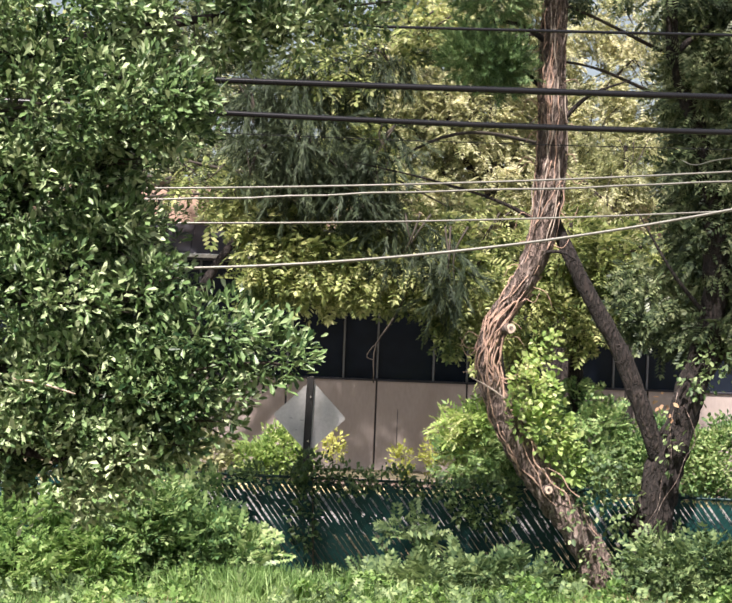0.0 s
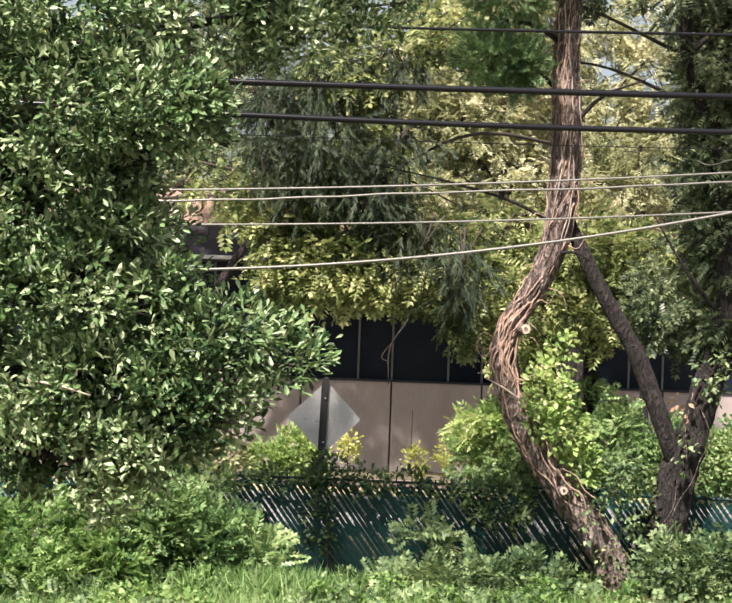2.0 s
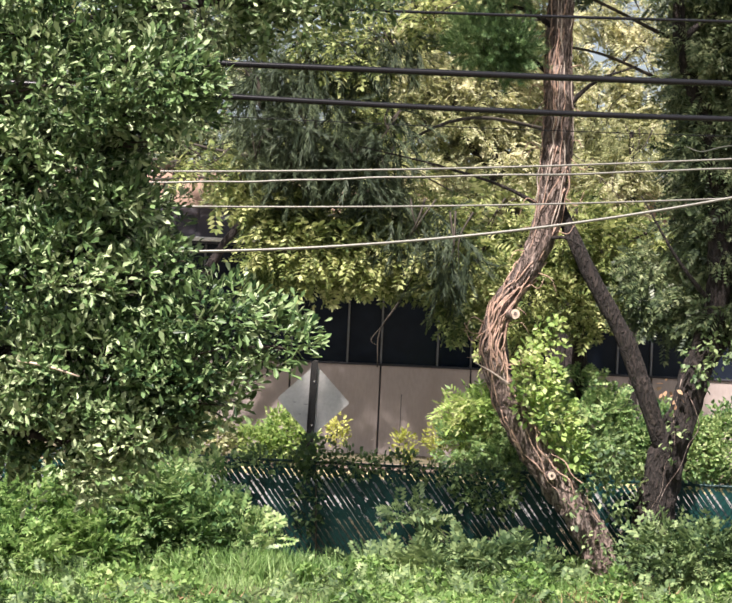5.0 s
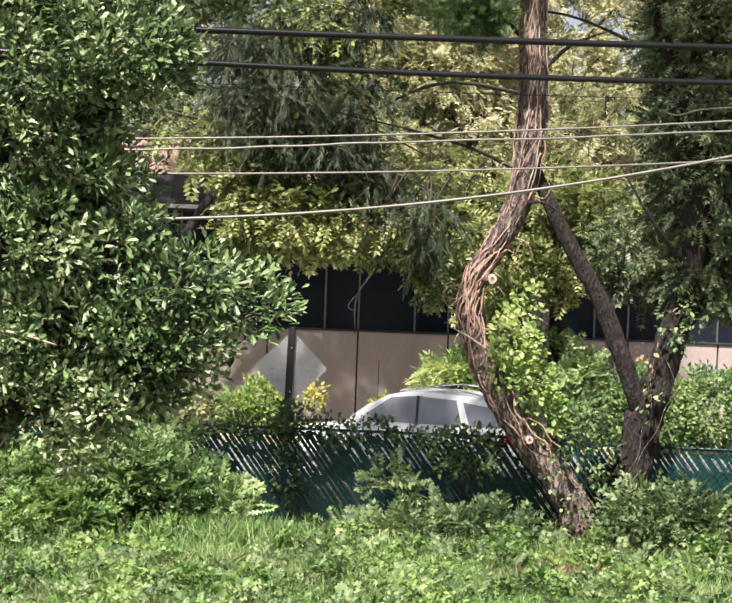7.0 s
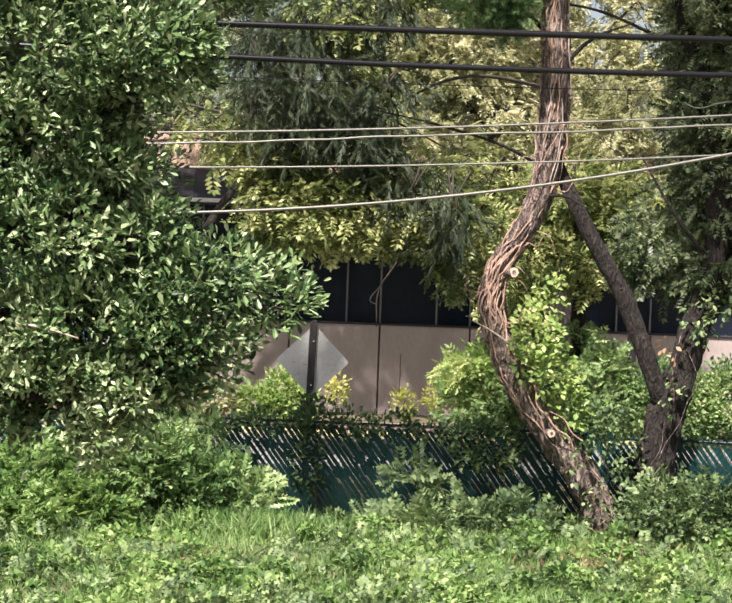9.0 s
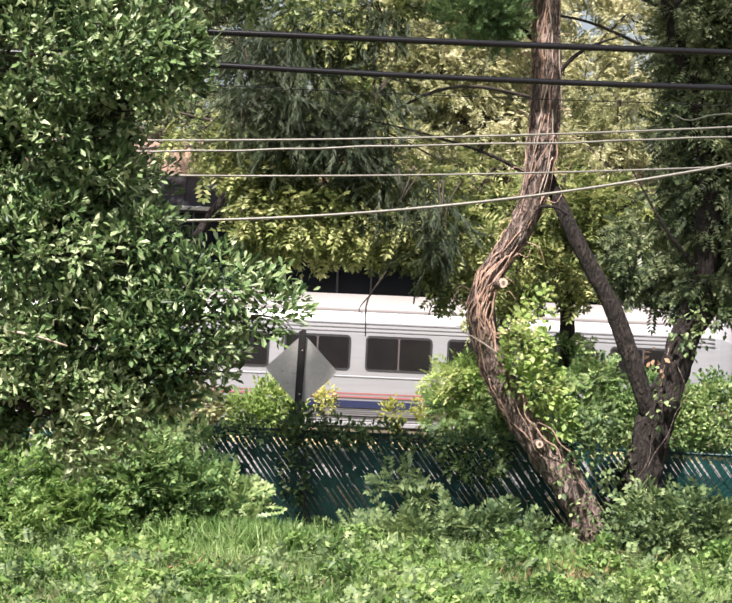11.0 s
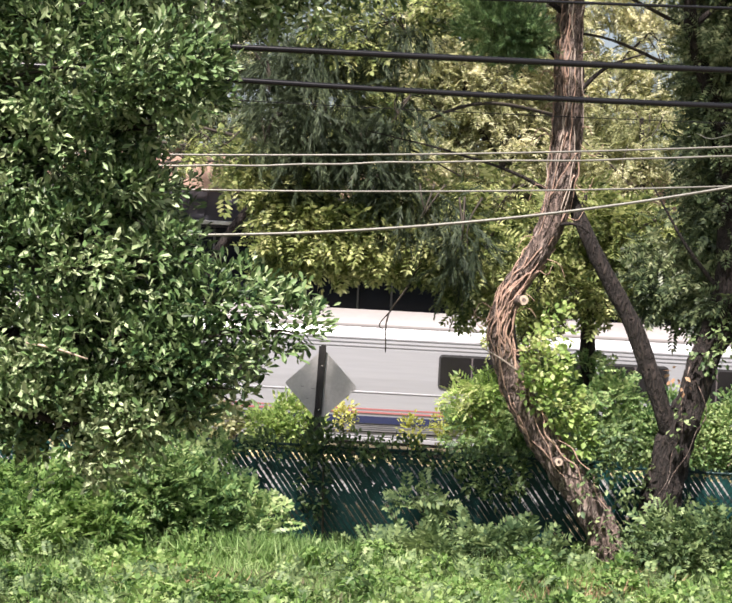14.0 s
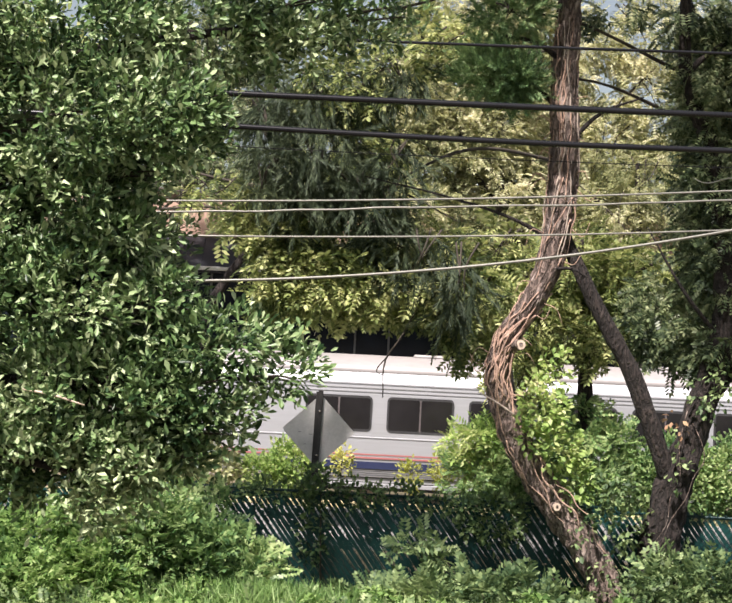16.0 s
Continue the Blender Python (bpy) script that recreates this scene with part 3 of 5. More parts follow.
def make_pole(x):
    p = tagged(empty("utility_pole", pose(x, 17 + 0.04 * x, 0)), "tall brown wooden utility pole with crossarms", "utility pole")
    part("mast", tube([(0, 0.16, -0.3, 0.16), (0, 0.16, 9.5, 0.11)], 6, 14), M_TIE, p, smooth=True)
    for z in (7.6, 6.6):
        part("crossarm", block(-0.06, 0.06, -0.9, 0.9, z - 0.07, z + 0.07, 0.01), M_TIE, p)
    part("riser_bracket", block(-0.05, 0.05, -0.03, 0.05, 3.6, 7.4, 0.01), M_RUBBER, p)


make_sign()
make_cables()
for px in (-14.0, 14.0):
    make_pole(px)


# ---- the near broad-leaved tree ----
def make_near_tree():
    t = tagged(empty("broad_leaved_tree", pose(0, 0, 0)), "large broad-leaved tree with dense glossy dark green foliage", "tree")
    part("trunk", tube([(-5.6, 13.6, -0.2, 0.34), (-5.4, 13.5, 1.8, 0.27), (-5.0, 13.4, 4.0, 0.22), (-4.5, 13.3, 6.4, 0.16), (-4.2, 13.2, 8.6, 0.08)], 40, 16, 0.16), M_BARK, t, smooth=True)
    for pts in ([(-5.2, 13.4, 3.0, 0.12), (-3.8, 13.2, 3.9, 0.08), (-2.4, 13.0, 4.05, 0.05), (-0.9, 12.9, 4.15, 0.012)],
                [(-4.9, 13.4, 4.4, 0.12), (-3.6, 13.2, 5.3, 0.08), (-2.4, 13.1, 5.6, 0.05), (-1.4, 13.0, 6.0, 0.012)],
                [(-4.6, 13.3, 5.6, 0.10), (-3.0, 13.2, 6.3, 0.07), (-1.9, 13.3, 6.6, 0.045), (-0.5, 13.5, 6.9, 0.012)],
                [(-5.2, 13.4, 2.6, 0.09), (-4.0, 13.0, 3.3, 0.06), (-2.8, 12.9, 3.5, 0.04), (-1.6, 12.8, 3.3, 0.01)],
                [(-4.9, 13.5, 4.2, 0.09), (-3.4, 13.6, 4.5, 0.06), (-2.2, 13.6, 4.8, 0.03), (-1.4, 13.5, 4.8, 0.01)]):
        part("limb", tube(pts, 20, 8, 0.1), M_SHADEDBARK, t, smooth=True)
    blobs = [(-2.5, 13.2, 6.75, 1.0, 0.9, 0.55), (-1.5, 13.4, 6.85, 0.75, 0.7, 0.38), (-0.75, 13.5, 6.93, 0.50, 0.6, 0.28), (-0.2, 13.6, 6.95, 0.42, 0.5, 0.22), (0.2, 13.8, 7.08, 0.28, 0.4, 0.16),
             (-2.35, 13.0, 6.0, 0.85, 0.8, 0.5), (-1.65, 12.9, 6.0, 0.48, 0.6, 0.30), (-1.35, 12.9, 6.08, 0.22, 0.4, 0.16),
             (-2.5, 13.2, 5.3, 0.75, 0.9, 0.5), (-1.85, 13.0, 5.62, 0.34, 0.5, 0.2), (-1.95, 13.0, 5.05, 0.36, 0.6, 0.32),
             (-2.3, 13.1, 4.6, 0.85, 0.9, 0.5), (-1.58, 13.0, 4.66, 0.36, 0.6, 0.26), (-1.05, 12.9, 4.38, 0.45, 0.6, 0.24),
             (-0.72, 12.9, 4.2, 0.30, 0.4, 0.18), (-2.2, 13.0, 3.95, 0.85, 0.8, 0.45), (-1.35, 12.9, 3.98, 0.45, 0.6, 0.32),
             (-1.22, 12.9, 3.72, 0.34, 0.4, 0.17), (-1.5, 12.9, 3.52, 0.38, 0.4, 0.18), (-2.5, 13.0, 3.55, 0.80, 0.8, 0.34), (-1.75, 12.9, 3.48, 0.42, 0.5, 0.24),
             (-2.1, 12.9, 3.32, 0.40, 0.5, 0.20), (-3.4, 13.3, 5.0, 0.8, 1.0, 1.4), (-3.6, 13.3, 6.6, 0.9, 1.0, 0.9)]
    blobs += [(-1.25, 13.4, 6.62, 0.55, 0.5, 0.22), (-0.65, 13.4, 6.62, 0.42, 0.5, 0.2), (-0.25, 13.5, 6.76, 0.25, 0.4, 0.15), (-1.38, 12.75, 5.92, 0.26, 0.35, 0.27), (-1.75, 12.6, 6.15, 0.4, 0.3, 0.25), (-1.9, 12.6, 5.75, 0.35, 0.3, 0.22),
              # the three blobs near z = 8 are unseen, added to darken the overhang
              (-0.9, 12.6, 7.95, 0.75, 0.5, 0.32), (-0.15, 12.7, 8.05, 0.5, 0.5, 0.3), (-1.9, 12.9, 8.0, 0.6, 0.5, 0.3), (-2.15, 12.9, 3.14, 0.3, 0.4, 0.2), (-1.95, 12.8, 3.2, 0.35, 0.4, 0.18),
              (-0.60, 12.85, 4.24, 0.27, 0.4, 0.19), (-1.12, 12.85, 3.94, 0.32, 0.4, 0.2), (-1.2, 12.8, 4.2, 0.4, 0.4, 0.3), (-1.6, 12.8, 3.6, 0.36, 0.4, 0.22),
              (-2.3, 13.1, 3.55, 0.8, 0.5, 0.3), (-2.9, 13.1, 3.7, 0.5, 0.5, 0.3), (-1.95, 13.1, 3.75, 0.7, 0.5, 0.4), (-1.78, 12.9, 5.12, 0.3, 0.4, 0.22), (-1.5, 13.1, 4.1, 0.5, 0.4, 0.35), (-2.5, 13.7, 4.0, 0.9, 0.4, 0.7), (-2.1, 13.7, 5.0, 0.6, 0.4, 0.6)]
    c, w = in_blobs(blobs, 270, 0.75)
    # clumps with hollows between them
    keep = np.array([noise.noise(Vector((x * 2.4, y * 1.6, z * 2.8))) for x, y, z in c]) > -0.33
    c, w = c[keep], w[keep]
    w = w * 0.7 + np.array((0.15, -0.35, 0.35))
    p, d = rosettes(c, w, 14, 0.075, 0.8)
    foliage("crown", shape_obovate(0.40), p, d, rng.uniform(0.048, 0.108, len(p)), L_NEAR, t, up=rng.normal(0, 0.5, (len(p), 3)) + (0, -0.55, 0.85))
    r = random.Random(2)
    for x, y, z, rx, ry, rz in blobs[:19]:
        for k in range(2):
            g = r.uniform(-0.9, 0.9)
            part("twig", tube([(x - rx * 0.8, y, z - rz * 0.3, 0.016), (x, y - 0.2 * g, z + rz * 0.3 * g, 0.011), (x + rx * 0.7, y - 0.3, z + rz * 0.6 * g, 0.004)], 8, 5), M_TWIG, t, smooth=True)
    part("dead_branch", tube([(-2.42, 12.3, 4.02, 0.008), (-2.2, 12.25, 3.99, 0.010), (-1.98, 12.25, 3.93, 0.005)], 8, 6), M_CUT, t, "pale dead branch", smooth=True)
    # the outermost sprigs, leaf by leaf
    vs, fs = shape_obovate(0.38)
    me = bpy.data.meshes.new("leaf")
    me.from_pydata([tuple(v) for v in vs], [], fs)
    me.materials.append(L_NEAR)
    q, e = in_blobs([(-1.3, 12.45, 6.08, 0.25, 0.1, 0.14), (-0.62, 12.45, 4.2, 0.22, 0.1, 0.15), (-1.0, 12.4, 4.42, 0.3, 0.1, 0.16)], 100, 0.2)
    p, d = rosettes(q, e * 0.5 + np.array((0.6, -0.2, 0.3)), 9, 0.08, 0.6)
    rot = turns(d[:280], rng.normal(0, 0.4, (len(d[:280]), 3)) + (0, -0.4, 1))
    for i in range(len(rot)):
        o = new("leaf", me)
        o.parent = t
        s = float(rng.uniform(0.085, 0.13))
        m = Matrix([list(r) for r in rot[i]]).to_4x4()
        o.matrix_basis = Matrix.Translation(p[i]) @ m @ Matrix.Diagonal((s, s, s, 1))


# ---- the two trees at the fence ----
def make_twisted_tree():
    t = tagged(empty("twisted_tree"), "tall leaning tree with furrowed brown bark and a kinked trunk", "tree")
    y = 29.2
    line = [(4.10, y, -0.15, 0.36), (3.83, y, 0.75, 0.30), (3.24, y, 1.57, 0.28), (2.59, y, 2.47, 0.255), (2.22, y, 3.15, 0.215),
            (2.03, y, 3.85, 0.20), (2.14, y, 4.37, 0.205), (2.51, y, 5.0, 0.21), (2.79, y, 5.63, 0.225), (2.90, y, 6.33, 0.24),
            (2.96, y, 7.48, 0.235), (2.90, y, 8.63, 0.22), (2.93, y, 9.8, 0.21), (3.0, y, 11.5, 0.18), (2.9, y + 0.2, 13.5, 0.10)]
    part("trunk", tube([(a, b, c, r * 0.90) for a, b, c, r in line], 240, 44, 0.26, 11.0), M_BARK, t, smooth=True)
    for x, z, r, a, b in ((2.36, 4.36, 0.085, 20, -8), (3.07, 1.77, 0.07, 0, 0)):
        bm = tube([(x - 0.05, y - 0.10, z - 0.02, r * 1.15), (x, y - 0.46, z, r)], 5, 14, 0.06)
        stub = part("branch_stub", bm, M_BARK, t, smooth=True)
        cut = bmesh.new()
        bmesh.ops.create_circle(cut, cap_ends=True, segments=14, radius=r * 0.93, matrix=Matrix.Translation((x, y - 0.468, z)) @ Matrix.Rotation(radians(90), 4, "X"))
        part("cut_face", cut, M_CUT, stub, "pale sawn branch end")
        heart = bmesh.new()
        bmesh.ops.create_circle(heart, cap_ends=True, segments=12, radius=r * 0.38, matrix=Matrix.Translation((x + 0.006, y - 0.474, z + 0.004)) @ Matrix.Rotation(radians(90), 4, "X"))
        part("heartwood", heart, M_BARK, stub)
    for pts in ([(2.93, y, 9.0, 0.06), (2.4, y - 0.2, 9.3, 0.04), (1.6, y - 0.3, 9.4, 0.015)], [(2.95, y, 7.6, 0.05), (3.5, y - 0.1, 8.2, 0.03), (4.2, y - 0.2, 8.5, 0.01)],
                [(2.85, y, 6.1, 0.05), (2.2, y - 0.1, 6.4, 0.03), (1.2, y, 6.7, 0.02), (-0.3, y, 7.0, 0.008)], [(2.9, y, 8.2, 0.05), (2.2, y, 8.9, 0.03), (1.8, y - 0.2, 9.6, 0.01)],
                [(2.75, y - 0.1, 5.6, 0.03), (3.2, y - 0.3, 5.62, 0.025), (3.4, y - 0.35, 5.5, 0.012)]):
        part("limb", tube(pts, 16, 7, 0.1), M_SHADEDBARK, t, smooth=True)


    # unseen canopy above the view, added to shade fence, sign and trunks
    high = [(3.0, 28.4, 12.6, 2.0, 1.6, 0.9), (-0.6, 26.4, 11.4, 1.2, 1.4, 0.8), (-2.6, 26.0, 11.3, 1.9, 1.7, 0.9), (-5.6, 26.0, 11.6, 1.8, 1.6, 0.9), (-1.4, 27.8, 11.7, 1.0, 0.9, 0.6), (1.6, 26.9, 11.9, 0.8, 0.7, 0.4),
            (-1.0, 24.0, 11.4, 1.3, 0.9, 0.7), (-4.4, 24.2, 11.5, 1.4, 0.9, 0.7), (-2.7, 23.8, 11.6, 1.2, 0.9, 0.7), (4.5, 25.9, 11.7, 1.4, 1.1, 0.6), (5.8, 27.0, 11.9, 1.4, 1.1, 0.6), (6.8, 25.6, 11.9, 1.2, 1.0, 0.6)]
    for x, yy, z, rx, ry, rz in high[1:]:
        part("limb", tube([(2.95, y, 10.6 + 0.1 * abs(x), 0.09), ((x + 2.9) / 2, (yy + y) / 2, 11.2, 0.06), (x, yy, z, 0.02)], 14, 7, 0.1), M_SHADEDBARK, t, smooth=True)
    c, w = in_blobs(high, 20, 0.3)
    p, d = rosettes(c, w * 0.5 + np.array((0, -0.1, -0.3)), 5, 0.2, 0.5)
    foliage("crown", shape_pinnate(6, 0.42, 0.15, 0.3), p, d, rng.uniform(0.2, 0.34, len(p)), L_DARK, t)


def make_forked_tree():
    t = tagged(empty("forked_tree"), "forked tree beside the fence, crown shade painted into its dark bark, wrapped in creeper", "tree")
    y = 29.6
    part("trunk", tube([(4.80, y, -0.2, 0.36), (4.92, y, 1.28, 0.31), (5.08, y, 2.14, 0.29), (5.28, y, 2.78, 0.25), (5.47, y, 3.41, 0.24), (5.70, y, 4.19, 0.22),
                        (5.82, y, 5.29, 0.20), (5.7, y, 6.6, 0.18), (5.42, y, 7.8, 0.15), (5.0, y, 8.9, 0.12), (4.9, y, 10.5, 0.08)], 160, 36, 0.26, 10.0), M_SHADEDBARK, t, smooth=True)
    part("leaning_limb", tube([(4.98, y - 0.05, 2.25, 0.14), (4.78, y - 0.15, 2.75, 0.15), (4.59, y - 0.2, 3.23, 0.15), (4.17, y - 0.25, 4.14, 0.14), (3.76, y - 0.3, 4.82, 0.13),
                               (3.30, y - 0.3, 5.66, 0.12), (3.06, y - 0.2, 6.2, 0.10), (2.9, y + 0.3, 7.2, 0.06)], 50, 16, 0.14, 7.0), M_SHADEDBARK, t, smooth=True)
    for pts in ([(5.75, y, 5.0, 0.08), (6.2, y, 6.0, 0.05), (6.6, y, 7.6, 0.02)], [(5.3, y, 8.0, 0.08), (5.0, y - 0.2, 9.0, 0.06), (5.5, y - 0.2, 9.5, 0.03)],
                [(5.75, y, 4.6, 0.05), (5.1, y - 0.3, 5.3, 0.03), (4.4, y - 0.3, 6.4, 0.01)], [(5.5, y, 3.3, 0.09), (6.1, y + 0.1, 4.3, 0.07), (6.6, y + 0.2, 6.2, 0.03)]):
        part("limb", tube(pts, 16, 8, 0.12), M_SHADEDBARK, t, smooth=True)
    blobs = [(6.6, 30.2, 8.6, 1.5, 1.2, 1.6), (5.6, 29.8, 8.5, 0.5, 0.5, 0.6), (5.75, 29.8, 7.3, 0.6, 0.5, 0.8), (5.95, 29.7, 6.0, 0.6, 0.5, 0.8), (6.9, 29.6, 9.6, 1.2, 0.8, 0.7), (5.4, 29.6, 9.2, 0.5, 0.4, 0.6), (5.1, 29.6, 10.0, 0.5, 0.4, 0.4), (7.4, 30.2, 6.8, 1.7, 1.2, 1.3), (6.0, 30.4, 6.7, 0.9, 0.9, 1.2), (7.0, 30.1, 5.2, 1.4, 1.0, 1.0),
             (6.2, 29.9, 4.55, 0.75, 0.6, 0.55), (5.1, 30.6, 5.0, 0.8, 0.6, 0.8), (5.7, 30.4, 9.9, 0.9, 0.8, 0.45), (5.75, 29.7, 4.3, 0.3, 0.3, 0.3), (3.9, 30.2, 10.1, 0.5, 0.4, 0.25)]
    c, w = in_blobs(blobs, 55, 0.4)
    w = w * 0.5 + np.array((0, -0.15, -0.5))
    p, d = rosettes(c, w, 5, 0.2, 0.5)
    foliage("crown", shape_pinnate(6, 0.42, 0.17, 0.3), p, d, rng.uniform(0.2, 0.38, len(p)), L_DARK, t, up=rng.normal(0, 0.5, (len(p), 3)) + (0, -0.5, 0.8))


def make_climbers():
    # bare twining stems round the kinked trunk
    v = tagged(empty("climbing_vine"), "bare reddish vine stems twining round the kinked trunk", "vine")
    axis = [(3.2, 1.6, 0.29), (2.59, 2.47, 0.26), (2.22, 3.15, 0.21), (2.03, 3.85, 0.20), (2.14, 4.37, 0.205), (2.51, 5.0, 0.205), (2.79, 5.63, 0.21), (2.9, 6.33, 0.245), (2.96, 7.48, 0.24), (2.9, 8.63, 0.22), (2.93, 9.8, 0.21)]
    c = curve_through([(x, 29.2, z, r) for x, z, r in axis], 160)
    r = random.Random(11)
    for i in range(58):
        a = r.choice((r.randrange(28, 50), r.randrange(36, 60), r.randrange(36, 60), r.randrange(36, 56), r.randrange(60, 140), r.randrange(0, 30)))
        n = r.randrange(14, 30)
        g, pts = r.uniform(2.6, 6.8), []
        rate = r.uniform(0.02, 0.10) * r.choice((-1, 1, 1))
        off = r.uniform(0.95, 1.13)
        for k in range(a, min(159, a + n), 3):
            x, y, z, rad = c[k]
            g += rate * 3
            pts.append((x + math.cos(g) * rad * off + r.uniform(-0.03, 0.03), y + math.sin(g) * rad * off, z + r.uniform(-0.03, 0.03), r.uniform(0.006, 0.017)))
        if len(pts) > 3:
            part("stem", tube(pts, 22, 6), M_VINE, v, smooth=True)
    # loose pale strands of bark and vine running up the trunk
    for i in range(40):
        a = r.randrange(58, 148)
        g, pts = r.uniform(3.2, 6.2), []
        turn = r.uniform(-0.05, 0.09)
        for k in range(a, min(159, a + r.randrange(12, 44)), 3):
            x, y, z, rad = c[k]
            g += turn + r.uniform(-0.14, 0.14)
            out = r.uniform(0.96, 1.10)
            pts.append((x + math.cos(g) * rad * out, y + math.sin(g) * rad * out, z, r.uniform(0.004, 0.015)))
        if len(pts) > 3:
            part("stem", tube(pts, 22, 6), r.choice((M_STRAND, M_VINE, M_BARK)), v, smooth=True)
    for i in range(34):
        k = r.choice((r.randrange(30, 70), r.randrange(70, 158), r.randrange(70, 158)))
        x, y, z, rad = c[k]
        s = r.choice((-1, 1))
        l = r.uniform(0.15, 0.42)
        part("stem", tube([(x + s * rad * 0.9, y - 0.1, z, 0.009), (x + s * (rad + l * 0.6), y - 0.2, z + l * r.uniform(-0.6, 0.5), 0.007), (x + s * (rad + l), y - 0.2, z + l * r.uniform(-1.2, 0.7), 0.004)], 8, 5), M_VINE, v, smooth=True)
    lv = tagged(empty("leafy_creeper"), "bright green leafy creeper hanging on the tree trunks", "vine")
    blobs = [(2.78, 28.9, 3.3, 0.40, 0.3, 0.42), (3.05, 29.0, 2.75, 0.36, 0.3, 0.35), (2.95, 29.1, 3.9, 0.26, 0.2, 0.35), (3.35, 29.1, 2.2, 0.32, 0.3, 0.35), (2.55, 28.8, 2.9, 0.18, 0.15, 0.2), (2.6, 28.8, 3.7, 0.14, 0.12, 0.18)]
    q, w = in_blobs(blobs, 330, 0.5)
    p, d = rosettes(q, w * 0.6 + np.array((0, -0.4, 0.15)), 6, 0.12)
    foliage("leaves", shape_broad(0.62), p, d, rng.uniform(0.07, 0.15, len(p)), L_LIME, lv, up=rng.normal(0, 0.4, (len(p), 3)) + (0, -0.5, 0.8))
    q, w = in_blobs([(3.75, 29.3, 1.75, 0.35, 0.3, 0.5), (5.1, 29.2, 2.4, 0.14, 0.15, 0.4), (5.5, 29.2, 3.7, 0.30, 0.2, 0.35), (5.9, 29.3, 4.1, 0.4, 0.25, 0.4), (4.3, 29.4, 1.5, 0.4, 0.3, 0.5), (3.5, 28.75, 1.35, 0.22, 0.15, 0.3), (3.95, 28.8, 0.7, 0.25, 0.2, 0.35), (4.1, 29.2, 2.1, 0.35, 0.3, 0.4)], 190, 0.5)
    p, d = rosettes(q, w * 0.6 + np.array((0, -0.4, -0.3)), 5, 0.12)
    foliage("leaves", shape_broad(0.62), p, d, rng.uniform(0.07, 0.14, len(p)), L_BUSH, lv)
    for pts in ([(2.70, 28.9, 2.75, 0.008), (2.80, 28.85, 2.47, 0.013), (2.84, 28.82, 2.2, 0.015), (3.02, 28.80, 2.02, 0.016), (3.14, 28.80, 1.86, 0.014), (3.38, 28.8, 1.70, 0.012), (3.46, 28.8, 1.45, 0.008)],
                [(3.05, 28.8, 2.12, 0.006), (3.28, 28.78, 2.0, 0.010), (3.40, 28.76, 1.80, 0.011), (3.62, 28.75, 1.62, 0.010), (3.70, 28.75, 1.3, 0.008), (3.9, 28.75, 1.05, 0.006)],
                [(2.62, 28.9, 2.55, 0.006), (2.74, 28.84, 2.25, 0.008), (2.90, 28.8, 2.0, 0.008), (3.0, 28.8, 1.7, 0.006), (3.22, 28.8, 1.5, 0.005)]):
        part("stem", tube(pts, 28, 7, 0.3, 20.0), M_VINE, lv, "reddish woody creeper stem", smooth=True)
    part("stem", tube([(1.74, 28.7, 3.55, 0.010), (2.0, 28.7, 3.42, 0.014), (2.32, 28.75, 3.22, 0.016)], 12, 7, 0.2), M_STRAND, lv, "pale dead stick", smooth=True)
    q, w = in_blobs([(4.97, 29.25, 3.25, 0.16, 0.12, 0.16), (5.15, 29.25, 3.1, 0.12, 0.1, 0.14)], 700, 0.4)
    foliage("dead_leaves", shape_broad(0.6), q, w + np.array((0, -0.3, -0.6)), rng.uniform(0.07, 0.14, len(q)), L_DRY, lv, "withered brown leaves")
    for pts in ([(4.85, 29.15, 1.2, 0.006), (4.98, 29.12, 1.6, 0.007), (5.22, 29.1, 2.0, 0.007), (5.34, 29.15, 2.35, 0.006), (5.50, 29.2, 2.6, 0.008), (5.44, 29.2, 2.9, 0.008), (5.3, 29.3, 3.2, 0.006)], [(4.72, 29.15, 1.2, 0.006), (4.92, 29.12, 1.55, 0.006), (4.96, 29.1, 2.0, 0.006), (5.10, 29.15, 2.3, 0.006), (5.08, 29.2, 2.8, 0.008), (5.2, 29.3, 3.4, 0.006)]):
        part("stem", tube(pts, 20, 6), M_BARK, lv, smooth=True)


make_near_tree()
make_twisted_tree()
make_forked_tree()
make_climbers()


# ---- trees over the street and behind ----
def simple_tree(name, label, line, limbs, blobs, shape, size, material, density, each, hang, bark=None, spread=0.2):
    t = tagged(empty(name), label, "tree")
    part("trunk", tube(line, 50, 14, 0.15), bark or M_SHADEDBARK, t, smooth=True)
    for pts in limbs:
        part("limb", tube(pts, 18, 7, 0.1), M_TWIG, t, smooth=True)
    r = random.Random(len(blobs) * 7 + int(line[0][0] * 10))
    for x, y, z, rx, ry, rz in blobs:
        for k in range(3):
            a, g = r.uniform(-1, 1), r.uniform(-1, 1)
            part("twig", tube([(x - rx * a, y, z + rz * 0.8, 0.022), (x - rx * a * 0.3, y - 0.3, z + rz * 0.3 * g, 0.015), (x + rx * 0.6 * g, y - 0.5 * ry, z - rz * 0.7, 0.005)], 8, 5), M_TWIG, t, smooth=True)
    c, w = in_blobs(blobs, density, 0.35)
    p, d = rosettes(c, w * (1 - abs(hang)) + np.array((0, -0.1, hang)), each, spread, 0.45)
    foliage("crown", shape, p, d, rng.uniform(size[0], size[1], len(p)), material, t)
    return t


